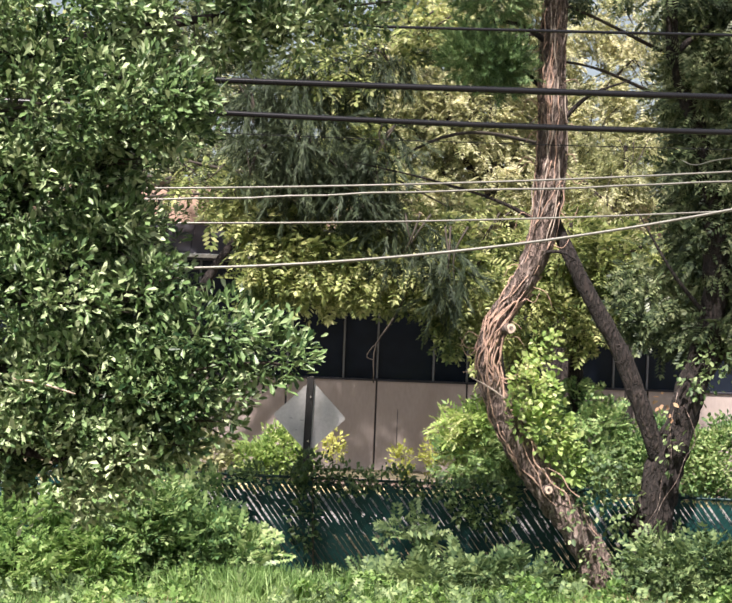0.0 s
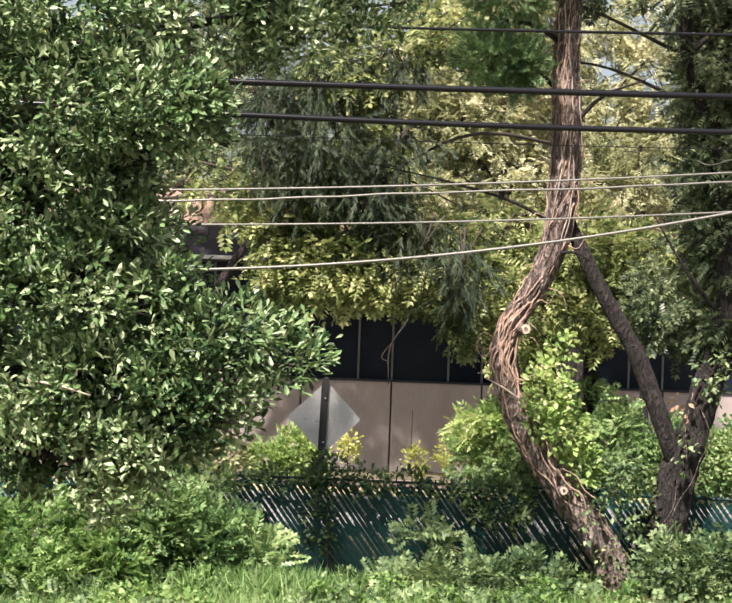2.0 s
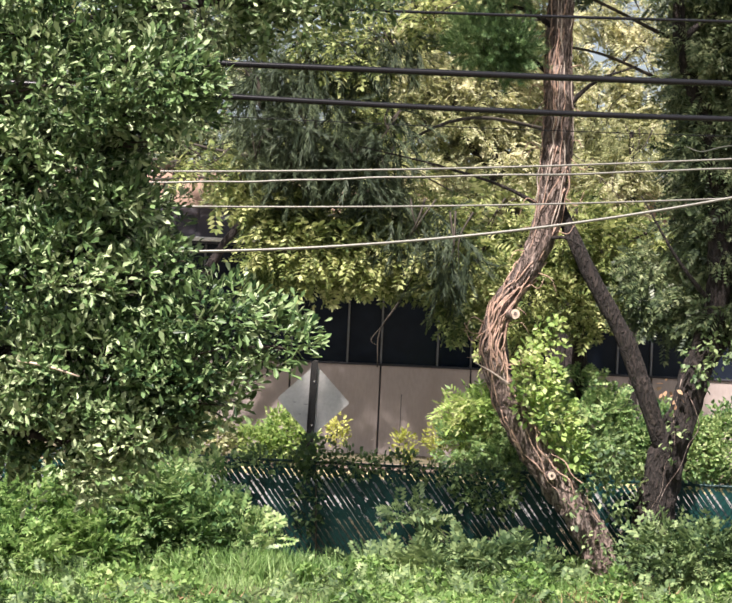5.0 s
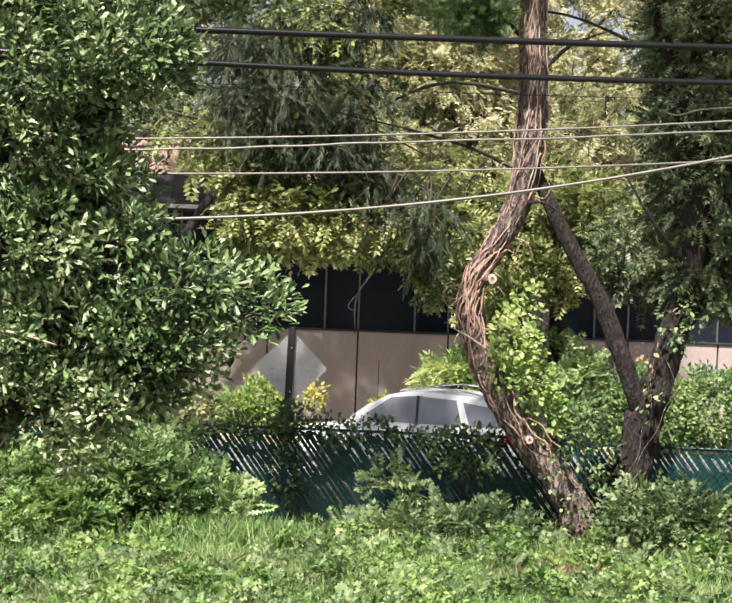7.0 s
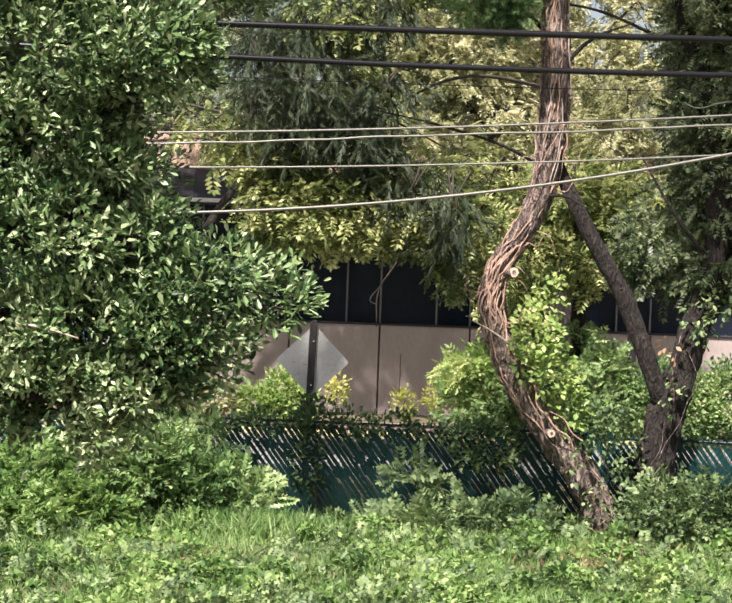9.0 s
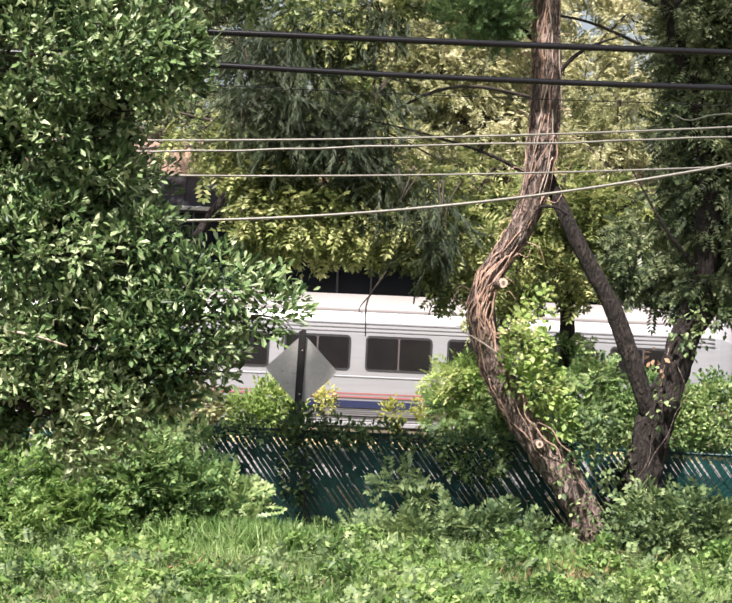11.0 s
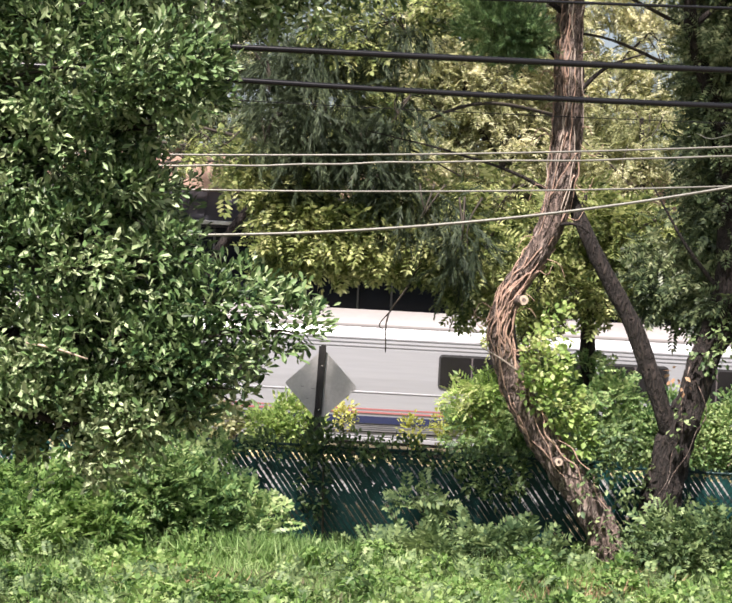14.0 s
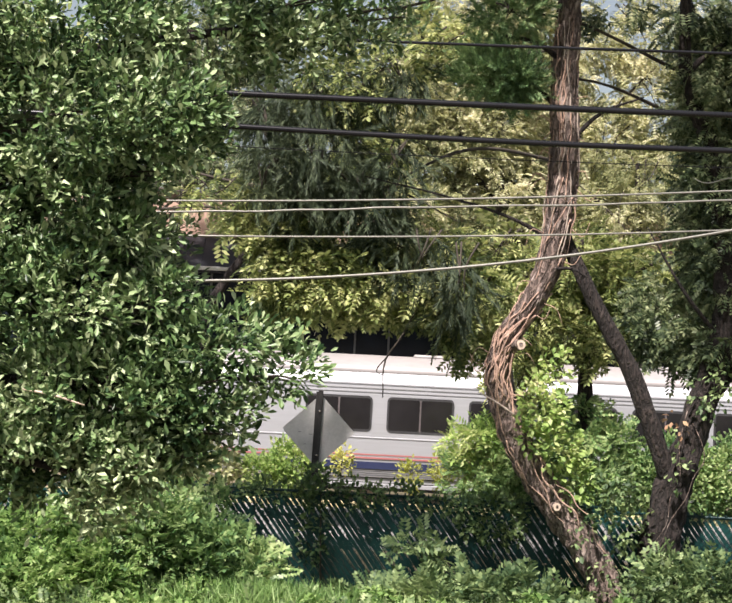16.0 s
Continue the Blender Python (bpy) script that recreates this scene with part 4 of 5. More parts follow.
simple_tree("pinnate_leaved_tree", "tree with drooping yellow-green feathery leaves over the street", [(-5.8, 40.6, 0.3, 0.2), (-5.6, 39.6, 4.0, 0.16), (-5.0, 37.2, 7.0, 0.12), (-4.4, 35.4, 9.5, 0.06)],
            [[(-5.0, 37.4, 6.8, 0.03), (-2.2, 34.2, 6.2, 0.02), (-1.5, 34.0, 5.4, 0.012)], [(-4.9, 37.0, 7.2, 0.03), (-1.0, 34.4, 6.6, 0.02), (0.9, 34.0, 5.9, 0.015)],
             [(-4.8, 36.6, 7.7, 0.03), (-2.4, 35.2, 7.2, 0.022), (0.2, 34.2, 7.2, 0.018), (1.5, 34.0, 6.6, 0.015)], [(1.0, 34.3, 5.8, 0.024), (0.79, 33.6, 4.98, 0.02), (0.5, 33.4, 4.37, 0.018), (0.22, 33.4, 3.92, 0.016), (0.2, 33.4, 3.2, 0.012)], [(0.3, 33.4, 4.05, 0.012), (0.08, 33.4, 3.66, 0.009), (0.2, 33.4, 3.62, 0.006)]],
            [(-1.8, 34.2, 5.5, 0.6, 0.7, 0.68), (-1.0, 34.1, 5.4, 0.75, 0.7, 0.68), (-0.1, 34.0, 5.38, 0.75, 0.7, 0.62), (0.8, 34.1, 5.3, 0.65, 0.7, 0.55), (1.65, 34.0, 4.75, 0.42, 0.6, 0.8),
             (-0.4, 34.4, 6.2, 1.8, 0.6, 0.55), (2.2, 34.6, 6.2, 0.6, 0.5, 0.45), (-0.7, 33.7, 9.1, 1.0, 0.5, 0.5), (-1.8, 34.8, 6.9, 0.9, 0.5, 0.35), (-2.1, 34.3, 6.3, 0.5, 0.5, 0.4), (1.9, 34.2, 5.2, 0.5, 0.6, 0.8), (-3.2, 34.2, 7.05, 0.6, 0.4, 0.28), (-2.7, 34.2, 6.65, 0.5, 0.4, 0.25), (0.8, 33.6, 9.95, 0.8, 0.5, 0.4)],
            shape_pinnate(5, 0.46, 0.20, 0.4), (0.24, 0.44), L_PINNATE, 58, 4, -0.4)
simple_tree("weeping_conifer", "dark grey-green conifer with drooping feathery branches", [(4.1, 38.9, 0.4, 0.2), (3.1, 38.7, 2.6, 0.17), (2.85, 38.5, 4.2, 0.15), (3.62, 38.0, 6.1, 0.13), (3.9, 37.4, 8.0, 0.11), (3.8, 36.8, 11.5, 0.05)],
            [[(3.8, 37.4, 8.2, 0.04), (1.2, 34.4, 7.9, 0.03), (-0.2, 33.7, 7.0, 0.012)], [(3.8, 37.0, 10.6, 0.04), (-0.6, 34, 8.8, 0.03), (-2.2, 33.6, 7.4, 0.012)]],
            [(-2.15, 33.6, 8.3, 0.55, 0.5, 0.6), (-2.3, 33.6, 7.3, 0.4, 0.4, 0.5), (-1.2, 33.6, 7.7, 0.9, 0.6, 0.7), (-0.4, 33.6, 7.1, 0.6, 0.5, 0.5), (-1.6, 33.6, 7.0, 0.5, 0.5, 0.5), (1.5, 33.2, 5.55, 0.4, 0.4, 0.8), (0.2, 33.7, 6.4, 0.6, 0.4, 0.3), (0.2, 33.6, 9.3, 0.7, 0.5, 0.4), (-1.2, 33.6, 8.9, 1.1, 0.5, 0.5), (0.75, 33.3, 6.0, 0.5, 0.35, 0.5), (0.1, 33.4, 7.7, 0.5, 0.4, 0.45), (0.15, 33.5, 7.0, 0.45, 0.4, 0.5)],
            shape_needles(26, 0.3, 0.035, 0.45), (0.35, 0.7), L_NEEDLE, 60, 4, -0.7, spread=0.25)
simple_tree("pine_tree", "pine with dense tufts of mid-green needles", [(5.2, 31.3, 0.0, 0.14), (5.6, 31.3, 3.0, 0.13), (6.1, 31.2, 4.8, 0.12), (5.7, 30.7, 8.0, 0.1), (4.6, 30.2, 12.0, 0.05)],
            [[(5.0, 30.5, 8.4, 0.035), (3.6, 29.8, 8.8, 0.024), (1.9, 28.7, 8.7, 0.01)], [(4.9, 30.4, 9.2, 0.035), (3.0, 29.8, 9.85, 0.022), (1.2, 28.8, 9.75, 0.01)]],
            [(1.65, 28.6, 8.72, 0.46, 0.35, 0.26), (2.05, 28.7, 8.62, 0.36, 0.35, 0.24), (1.9, 28.8, 9.75, 0.5, 0.3, 0.2)],
            shape_needles(40, 0.4, 0.06, 0.9, 5), (0.16, 0.30), L_PINE, 640, 4, 0.15)
simple_tree("sunlit_tree", "tree with thin foliage, sunlight put into its yellow-green leaf tones", [(5.47, 52.2, -0.3, 0.22), (5.35, 52, 5.1, 0.18), (4.98, 51.8, 10.07, 0.12), (4.85, 51.6, 15.05, 0.05)],
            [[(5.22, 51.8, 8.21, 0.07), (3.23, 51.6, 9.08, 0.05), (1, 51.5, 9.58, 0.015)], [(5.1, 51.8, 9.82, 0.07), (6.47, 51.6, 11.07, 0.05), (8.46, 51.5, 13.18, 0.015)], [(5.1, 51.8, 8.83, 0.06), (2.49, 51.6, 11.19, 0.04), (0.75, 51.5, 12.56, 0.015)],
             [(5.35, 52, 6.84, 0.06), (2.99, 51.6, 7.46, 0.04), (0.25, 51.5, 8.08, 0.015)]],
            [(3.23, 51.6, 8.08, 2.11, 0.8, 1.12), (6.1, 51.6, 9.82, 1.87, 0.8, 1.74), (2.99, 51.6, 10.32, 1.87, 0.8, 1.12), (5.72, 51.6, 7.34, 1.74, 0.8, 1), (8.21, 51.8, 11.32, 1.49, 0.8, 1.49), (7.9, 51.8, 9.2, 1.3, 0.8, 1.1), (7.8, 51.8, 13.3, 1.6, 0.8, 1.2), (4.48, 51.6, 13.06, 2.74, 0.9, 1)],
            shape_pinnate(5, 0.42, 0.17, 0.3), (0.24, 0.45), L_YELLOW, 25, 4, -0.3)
simple_tree("street_tree", "green leafy street tree behind the leaning trunks", [(5.0, 40.6, 0.4, 0.2), (4.8, 40.6, 4.0, 0.15), (4.6, 40.4, 5.8, 0.08), (4.6, 40.4, 7.0, 0.03)],
            [[(4.8, 40.6, 4.2, 0.06), (3.8, 40.2, 5.0, 0.04), (2.9, 40.0, 5.4, 0.015)], [(4.8, 40.5, 4.8, 0.06), (5.8, 40.2, 6.0, 0.04), (7.0, 40, 6.6, 0.015)]],
            [(3.6, 40.0, 4.6, 0.85, 0.7, 0.9), (4.3, 40.2, 5.9, 1.0, 0.7, 0.9), (5.5, 40.2, 5.6, 1.0, 0.7, 1.0), (6.8, 40.2, 5.2, 1.1, 0.7, 0.9), (3.3, 40.0, 3.6, 0.55, 0.6, 0.5), (5.0, 40.2, 4.4, 0.5, 0.5, 0.5), (8.6, 40.2, 6.0, 1.3, 0.8, 1.6)],
            shape_pinnate(5, 0.46, 0.20, 0.3), (0.26, 0.46), L_PINNATE, 46, 4, -0.3)
simple_tree("thin_street_tree", "thin half-bare tree before the stucco wall", [(-7.2, 50.4, -0.3, 0.14), (-7.0, 50.4, 5.0, 0.11), (-6.4, 50.4, 8.5, 0.06)], [[(-6.8, 50.4, 7.0, 0.05), (-5.2, 50.3, 8.3, 0.03), (-3.4, 50.3, 8.9, 0.01)], [(-6.9, 50.4, 6.4, 0.05), (-5.0, 50.3, 7.9, 0.03), (-4.0, 50.3, 7.2, 0.01)]],
            [(-5.4, 50.4, 8.2, 1.0, 0.5, 0.5), (-3.6, 50.4, 8.1, 1.0, 0.5, 0.6), (-4.6, 50.4, 8.9, 1.4, 0.5, 0.4), (-5.3, 50.3, 7.6, 0.9, 0.4, 0.35)], shape_pinnate(5, 0.42, 0.17, 0.3), (0.2, 0.36), L_DARK, 30, 4, -0.4)
simple_tree("yellow_street_tree", "tree with pale yellow-green leaf tones before the stucco wall", [(7.6, 50.4, -0.3, 0.14), (7.5, 50.4, 5.0, 0.11), (7.2, 50.4, 9.5, 0.06)], [[(7.5, 50.4, 7.0, 0.05), (6.2, 50.3, 8.3, 0.03), (5.4, 50.3, 8.9, 0.01)]],
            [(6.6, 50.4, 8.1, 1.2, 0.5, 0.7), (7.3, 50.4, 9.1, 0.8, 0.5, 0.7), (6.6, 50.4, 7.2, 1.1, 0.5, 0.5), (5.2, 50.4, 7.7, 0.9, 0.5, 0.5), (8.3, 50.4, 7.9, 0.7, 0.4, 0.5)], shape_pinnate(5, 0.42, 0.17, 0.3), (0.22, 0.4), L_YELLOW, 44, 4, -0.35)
for bx, bz, s, tx in ((-9.4, 7.4, 1.2, -9.4), (-5.2, 9.3, 1.2, -6.4), (-1.2, 6.5, 1.0, -5.0), (2.2, 6.9, 1.1, 5.3), (2.8, 10.4, 1.2, 5.6), (13.6, 9.2, 1.2, 14.2)):
    simple_tree("leafy_street_tree", "green leafy street tree in half shade", [(tx, 51.4, 0.0, 0.2), (tx + 0.1, 51.3, 4.6, 0.15), ((bx + tx) / 2, 51.0, 7.4, 0.11), (bx, 51.0, 10.0, 0.08), (bx, 51.0, 13.0, 0.04)],
                [[(bx, 51.1, bz - 1, 0.06), (bx - 1.4, 50.8, bz, 0.04), (bx - 2.4, 50.6, bz + 0.8, 0.01)], [(bx, 51.1, bz, 0.06), (bx + 1.2, 50.8, bz + 1.2, 0.04), (bx + 2.2, 50.6, bz + 2.0, 0.01)], [(bx, 51.0, bz + 1.5, 0.05), (bx - 1.0, 50.8, bz + 2.8, 0.03), (bx - 2.0, 50.7, bz + 3.4, 0.01)]],
                # extra low foliage, added to keep sun off the panel wall behind
                ([(u, 51.0, 5.35, 1.1, 0.6, 0.5) for u in (-2.3, -0.5, 1.3)] if bx == -1.2 else []) +
                [(bx - 1.3, 51.0, bz + 1.0, 1.4 * s, 0.8, 0.9), (bx + 1.3, 51.0, bz + 1.6, 1.4 * s, 0.8, 1.0), (bx, 51.1, bz + 3.2, 1.9 * s, 0.9, 1.2), (bx, 51.0, bz - 0.2, 1.3 * s, 0.7, 0.5)],
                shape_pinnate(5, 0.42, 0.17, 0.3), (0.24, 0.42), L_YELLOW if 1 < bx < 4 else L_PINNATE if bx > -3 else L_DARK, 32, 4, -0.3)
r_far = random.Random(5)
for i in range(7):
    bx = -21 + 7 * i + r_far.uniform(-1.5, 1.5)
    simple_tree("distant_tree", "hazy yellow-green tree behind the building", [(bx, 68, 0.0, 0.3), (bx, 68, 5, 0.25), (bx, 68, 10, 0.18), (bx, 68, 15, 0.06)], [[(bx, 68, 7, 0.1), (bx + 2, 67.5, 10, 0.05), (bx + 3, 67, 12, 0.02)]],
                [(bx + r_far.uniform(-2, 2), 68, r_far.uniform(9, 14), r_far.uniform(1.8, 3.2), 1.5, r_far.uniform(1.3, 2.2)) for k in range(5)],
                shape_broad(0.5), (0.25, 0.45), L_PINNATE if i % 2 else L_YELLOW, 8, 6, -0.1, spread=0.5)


# ---- hedge, bushes and ground plants ----
def bush(name, label, blobs, shape, size, material, density, each, hang=0.25, category="bush", stems=0):
    t = tagged(empty(name), label, category)
    c, w = in_blobs(blobs, density, 0.5)
    p, d = rosettes(c, w * 0.6 + np.array((0, -0.2, hang)), each, 0.12, 0.5)
    keep = p[:, 2] > 0.02
    p, d = p[keep], d[keep]
    foliage("leaves", shape, p, d, rng.uniform(size[0], size[1], len(p)), material, t, up=rng.normal(0, 0.5, (len(p), 3)) + (0, -0.45, 0.85))
    r = random.Random(len(p))
    for x, y, z, rx, ry, rz in blobs[:max(1, stems)]:
        g = ground_height(x, y)
        part("stem", tube([(x + r.uniform(-0.1, 0.1), y, g - 0.05, 0.02), (x, y, (g + z) / 2, 0.015), (x + r.uniform(-0.2, 0.2) * rx, y, z + rz * 0.6, 0.005)], 8, 6), M_TWIG, t, smooth=True)
    return t


LEAFLET = shape_pinnate(5, 0.48, 0.23, 0.25)
bush("hedge_bush", "yellow-green bush on the street's far verge", [(-3.7, 40.4, 1.15, 0.75, 0.4, 0.45), (-4.6, 40.4, 1.1, 0.5, 0.4, 0.4)], shape_broad(0.5), (0.08, 0.16), L_YELLOW, 520, 6)
bush("hedge_bush", "light green bush on the street's far verge", [(-1.75, 40.4, 1.2, 0.6, 0.4, 0.6), (-2.4, 40.4, 1.0, 0.5, 0.4, 0.4)], shape_broad(0.5), (0.08, 0.16), L_LIME, 560, 6)
bush("yellow_sprig", "small yellow flowering sprig beside the railway", [(0.95, 40.4, 1.12, 0.2, 0.2, 0.3), (1.62, 40.4, 1.3, 0.16, 0.2, 0.3)], shape_broad(0.5), (0.07, 0.13), L_GOLD, 900, 6, category="plant")
bush("yellow_sprig", "small yellow flowering sprig beside the railway", [(-0.62, 40.4, 1.42, 0.2, 0.15, 0.32)], shape_broad(0.5), (0.07, 0.13), L_GOLD, 1100, 6, category="plant")
bush("feathery_bush", "lime-green feathery bush beside the railway", [(2.5, 40.4, 2.0, 0.42, 0.4, 0.36), (2.2, 40.4, 1.65, 0.3, 0.4, 0.3), (2.85, 40.4, 1.9, 0.4, 0.4, 0.4)], shape_pinnate(7, 0.40, 0.15, 0.55), (0.28, 0.5), L_LIME, 85, 4, 0.1, stems=3)
bush("green_bush", "green leafy bush under the feathery one", [(2.3, 40.2, 1.2, 0.5, 0.4, 0.42), (2.9, 40.2, 1.2, 0.6, 0.4, 0.55)], LEAFLET, (0.16, 0.3), L_MID, 130, 4, stems=2)
bush("green_bush", "dense green bush beside the railway", [(3.2, 40.2, 1.5, 0.55, 0.5, 0.6), (3.9, 40.2, 2.0, 0.6, 0.5, 0.7), (4.7, 40.2, 2.35, 0.6, 0.5, 0.6), (5.4, 40.2, 1.9, 0.6, 0.5, 0.7), (4.2, 40.2, 1.1, 1.3, 0.5, 0.7), (5.8, 40.2, 1.2, 0.6, 0.5, 0.7)], LEAFLET, (0.18, 0.36), L_MID, 80, 4, stems=4)
bush("clipped_hedge", "clipped dark green hedge along the street", [(7.0, 39.9, 1.4, 1.1, 0.7, 1.0), (8.4, 39.9, 1.4, 1.1, 0.7, 1.0), (9.8, 39.9, 1.4, 1.1, 0.7, 1.0), (11.2, 39.9, 1.4, 1.1, 0.7, 1.0)], shape_broad(0.55), (0.08, 0.15), L_MID, 260, 6, category="hedge")
bush("fence_creeper", "dark green creeper grown over the fence top", [(-0.75, 29.95, 1.78, 0.35, 0.2, 0.30), (-0.2, 29.9, 1.72, 0.45, 0.2, 0.2), (0.5, 29.9, 1.68, 0.45, 0.18, 0.16), (-1.6, 29.9, 1.7, 0.5, 0.2, 0.14), (-0.85, 29.85, 1.1, 0.2, 0.12, 0.7),
      (1.4, 29.9, 1.6, 0.6, 0.18, 0.13), (2.1, 29.85, 1.4, 0.6, 0.2, 0.45), (-2.5, 29.9, 1.62, 0.45, 0.15, 0.15)], shape_broad(0.6), (0.06, 0.13), L_VINE, 560, 6, category="vine")
bush("tall_bush", "tall light green pinnate bush against the fence", [(-3.3, 28.9, 0.9, 0.6, 0.6, 0.7), (-3.0, 29.2, 1.35, 0.3, 0.25, 0.3), (-4.1, 28.7, 0.8, 0.7, 0.7, 0.7), (-2.5, 28.9, 0.6, 0.6, 0.5, 0.5), (-1.9, 28.8, 0.4, 0.5, 0.4, 0.4), (-2.3, 29.4, 1.2, 0.3, 0.2, 0.4)], LEAFLET, (0.18, 0.36), L_MID, 125, 4, stems=3)
bush("weedy_bush", "bright green weedy bush in the rough grass", [(-5.2, 28.3, 0.6, 0.9, 0.7, 0.65), (-6.4, 28.3, 0.6, 0.8, 0.7, 0.6), (-4.3, 28.0, 0.4, 0.7, 0.5, 0.4), (-5.6, 27.4, 0.35, 0.9, 0.5, 0.45)], LEAFLET, (0.18, 0.34), L_WEED, 130, 4, stems=3)
bush("low_bush", "low spreading green bush before the fence", [(0.3, 28.7, 0.08, 0.7, 0.5, 0.22), (1.2, 28.6, 0.12, 0.6, 0.5, 0.30), (2.0, 28.7, 0.14, 0.7, 0.5, 0.30), (2.6, 28.7, 0.26, 0.5, 0.5, 0.38), (0.95, 29.2, 0.9, 0.10, 0.12, 0.40), (0.78, 29.2, 1.0, 0.16, 0.1, 0.08), (1.15, 29.2, 0.75, 0.16, 0.1, 0.08), (1.8, 29.0, 0.5, 0.3, 0.15, 0.14)], LEAFLET, (0.18, 0.36), L_BUSH, 100, 4, stems=5)
bush("low_bush", "low green bush round the foot of the trees", [(4.9, 28.7, 0.5, 0.55, 0.5, 0.5), (5.6, 28.6, 0.55, 0.7, 0.5, 0.5), (6.5, 28.5, 0.45, 0.8, 0.5, 0.45), (7.6, 28.5, 0.5, 0.8, 0.5, 0.5)], LEAFLET, (0.18, 0.34), L_BUSH, 85, 4, stems=5)


def make_lawn():
    # rough grass, taller and paler in patches
    n = 42000
    p = np.stack([rng.uniform(-8, 9, n), 30 - 9.0 * rng.uniform(0, 1, n) ** 1.0, np.zeros(n)], 1)
    p[:, 2] = [ground_height(x, y) for x, y, z in p]
    tall = np.array([0.5 + 0.5 * noise.noise(Vector((x * 0.6, y * 0.6, 3))) for x, y, z in p])
    w = np.stack([rng.normal(0, 0.45, n), rng.normal(0, 0.45, n), np.ones(n)], 1)
    up = rng.normal(0, 1, (n, 3)) * (1, 1, 0.1)
    g = foliage("rough_grass", shape_blade(), p, w, rng.uniform(0.10, 0.30, n) * (0.5 + tall), L_GRASS, up=up)
    tagged(g, "rough uncut green grass before the fence", "grass")
    n = 70000
    p = np.stack([rng.uniform(-8, 9, n), rng.uniform(20.5, 29.6, n), np.zeros(n)], 1)
    near = np.array([noise.noise(Vector((x * 0.5, y * 0.5, 9))) for x, y, z in p])
    p = p[near > -0.15]
    p[:, 2] = [ground_height(x, y) + random.uniform(0.0, 0.10) + 0.6 * max(0, noise.noise(Vector((x * 1.3, y * 1.3, 4)))) for x, y, z in p]
    w = rng.normal(0, 0.7, (len(p), 3)) + (0, -0.2, 0.2)
    g = foliage("creeping_weeds", shape_broad(0.7), p, w, rng.uniform(0.06, 0.13, len(p)), L_WEED)
    tagged(g, "bright green creeping weeds covering the ground", "weeds")
    n = 5200
    p = np.stack([rng.uniform(-8, 9, n), rng.uniform(21, 29.3, n), np.zeros(n)], 1)
    near = np.array([noise.noise(Vector((x * 0.8, y * 0.8, 21))) for x, y, z in p])
    p = p[near > 0.02]
    p[:, 2] = [ground_height(x, y) + random.uniform(0.05, 0.28) for x, y, z in p]
    w = rng.normal(0, 0.7, (len(p), 3)) + (0, -0.1, 0.45)
    g = foliage("feathery_weeds", LEAFLET, p, w, rng.uniform(0.14, 0.28, len(p)), L_BUSH)
    tagged(g, "feathery green weeds scattered through the grass", "weeds")
    n = 650
    c = np.array([(-2.55, 25.3, 0), (3.4, 25.6, 0), (4.0, 27.3, 0)])[rng.integers(0, 3, n)]
    p = c + rng.normal(0, 1, (n, 3)) * (0.45, 0.4, 0)
    p[:, 2] = 0.03
    w = np.stack([rng.normal(0, 0.8, n), rng.normal(0, 0.6, n), np.full(n, 0.6)], 1)
    g = foliage("dry_stalks", shape_blade(), p, w, rng.uniform(0.15, 0.4, n), L_DRY, up=rng.normal(0, 1, (n, 3)) * (1, 1, 0.1))
    tagged(g, "dry brown dead stalks in the grass", "dead stalks")
    n = 2600
    p = np.stack([rng.normal(-1.5, 0.75, n), rng.normal(28.0, 0.35, n), np.full(n, 0.0)], 1)
    w = np.stack([rng.normal(0, 0.35, n), rng.normal(-0.1, 0.3, n), np.ones(n)], 1)
    g = foliage("tall_grass", shape_blade(), p, w, rng.uniform(0.25, 0.55, n), L_GRASS, up=rng.normal(0, 1, (n, 3)) * (1, 1, 0.1))
    tagged(g, "tuft of long bright green grass before the fence", "grass")


make_lawn()

# ---- the train ----
def loft(sections, bm=None, close=True):
    """Skin through cross-sections of equal point counts."""
    bm = bm or bmesh.new()
    rings = [[bm.verts.new(p) for p in s] for s in sections]
    n = len(rings[0])
    for a, b in zip(rings, rings[1:]):
        for i in range(n):
            bm.faces.new((a[i], b[i], b[(i + 1) % n], a[(i + 1) % n]))
    if close:
        bm.faces.new(rings[0])
        bm.faces.new(rings[-1][::-1])
    bmesh.ops.recalc_face_normals(bm, faces=bm.faces[:])
    return bm


def coach_section(x, shrink=1.0, drop=0.0):
    """Side and roof outline of the coach: upright sides, rounded roof."""
    pts = [(-1.48, 0.62), (-1.56, 1.2), (-1.56, 2.0), (-1.53, 2.75), (-1.50, 3.05), (-1.36, 3.30), (-1.10, 3.50), (-0.75, 3.64), (-0.35, 3.71), (0.0, 3.73)]
    pts += [(-y, z) for y, z in pts[-2::-1]]
    return [(x, y * shrink, 0.62 + (z - 0.62) * shrink - drop) for y, z in pts]


def rounded_panel(x0, x1, z0, z1, y, thick, radius):
    bm = block(x0, x1, y, y + thick, z0, z1)
    bmesh.ops.bevel(bm, geom=[e for e in bm.edges if abs(e.verts[0].co.y - e.verts[1].co.y) > 0.001], offset=radius, segments=4, profile=0.5, affect="EDGES")
    return bm


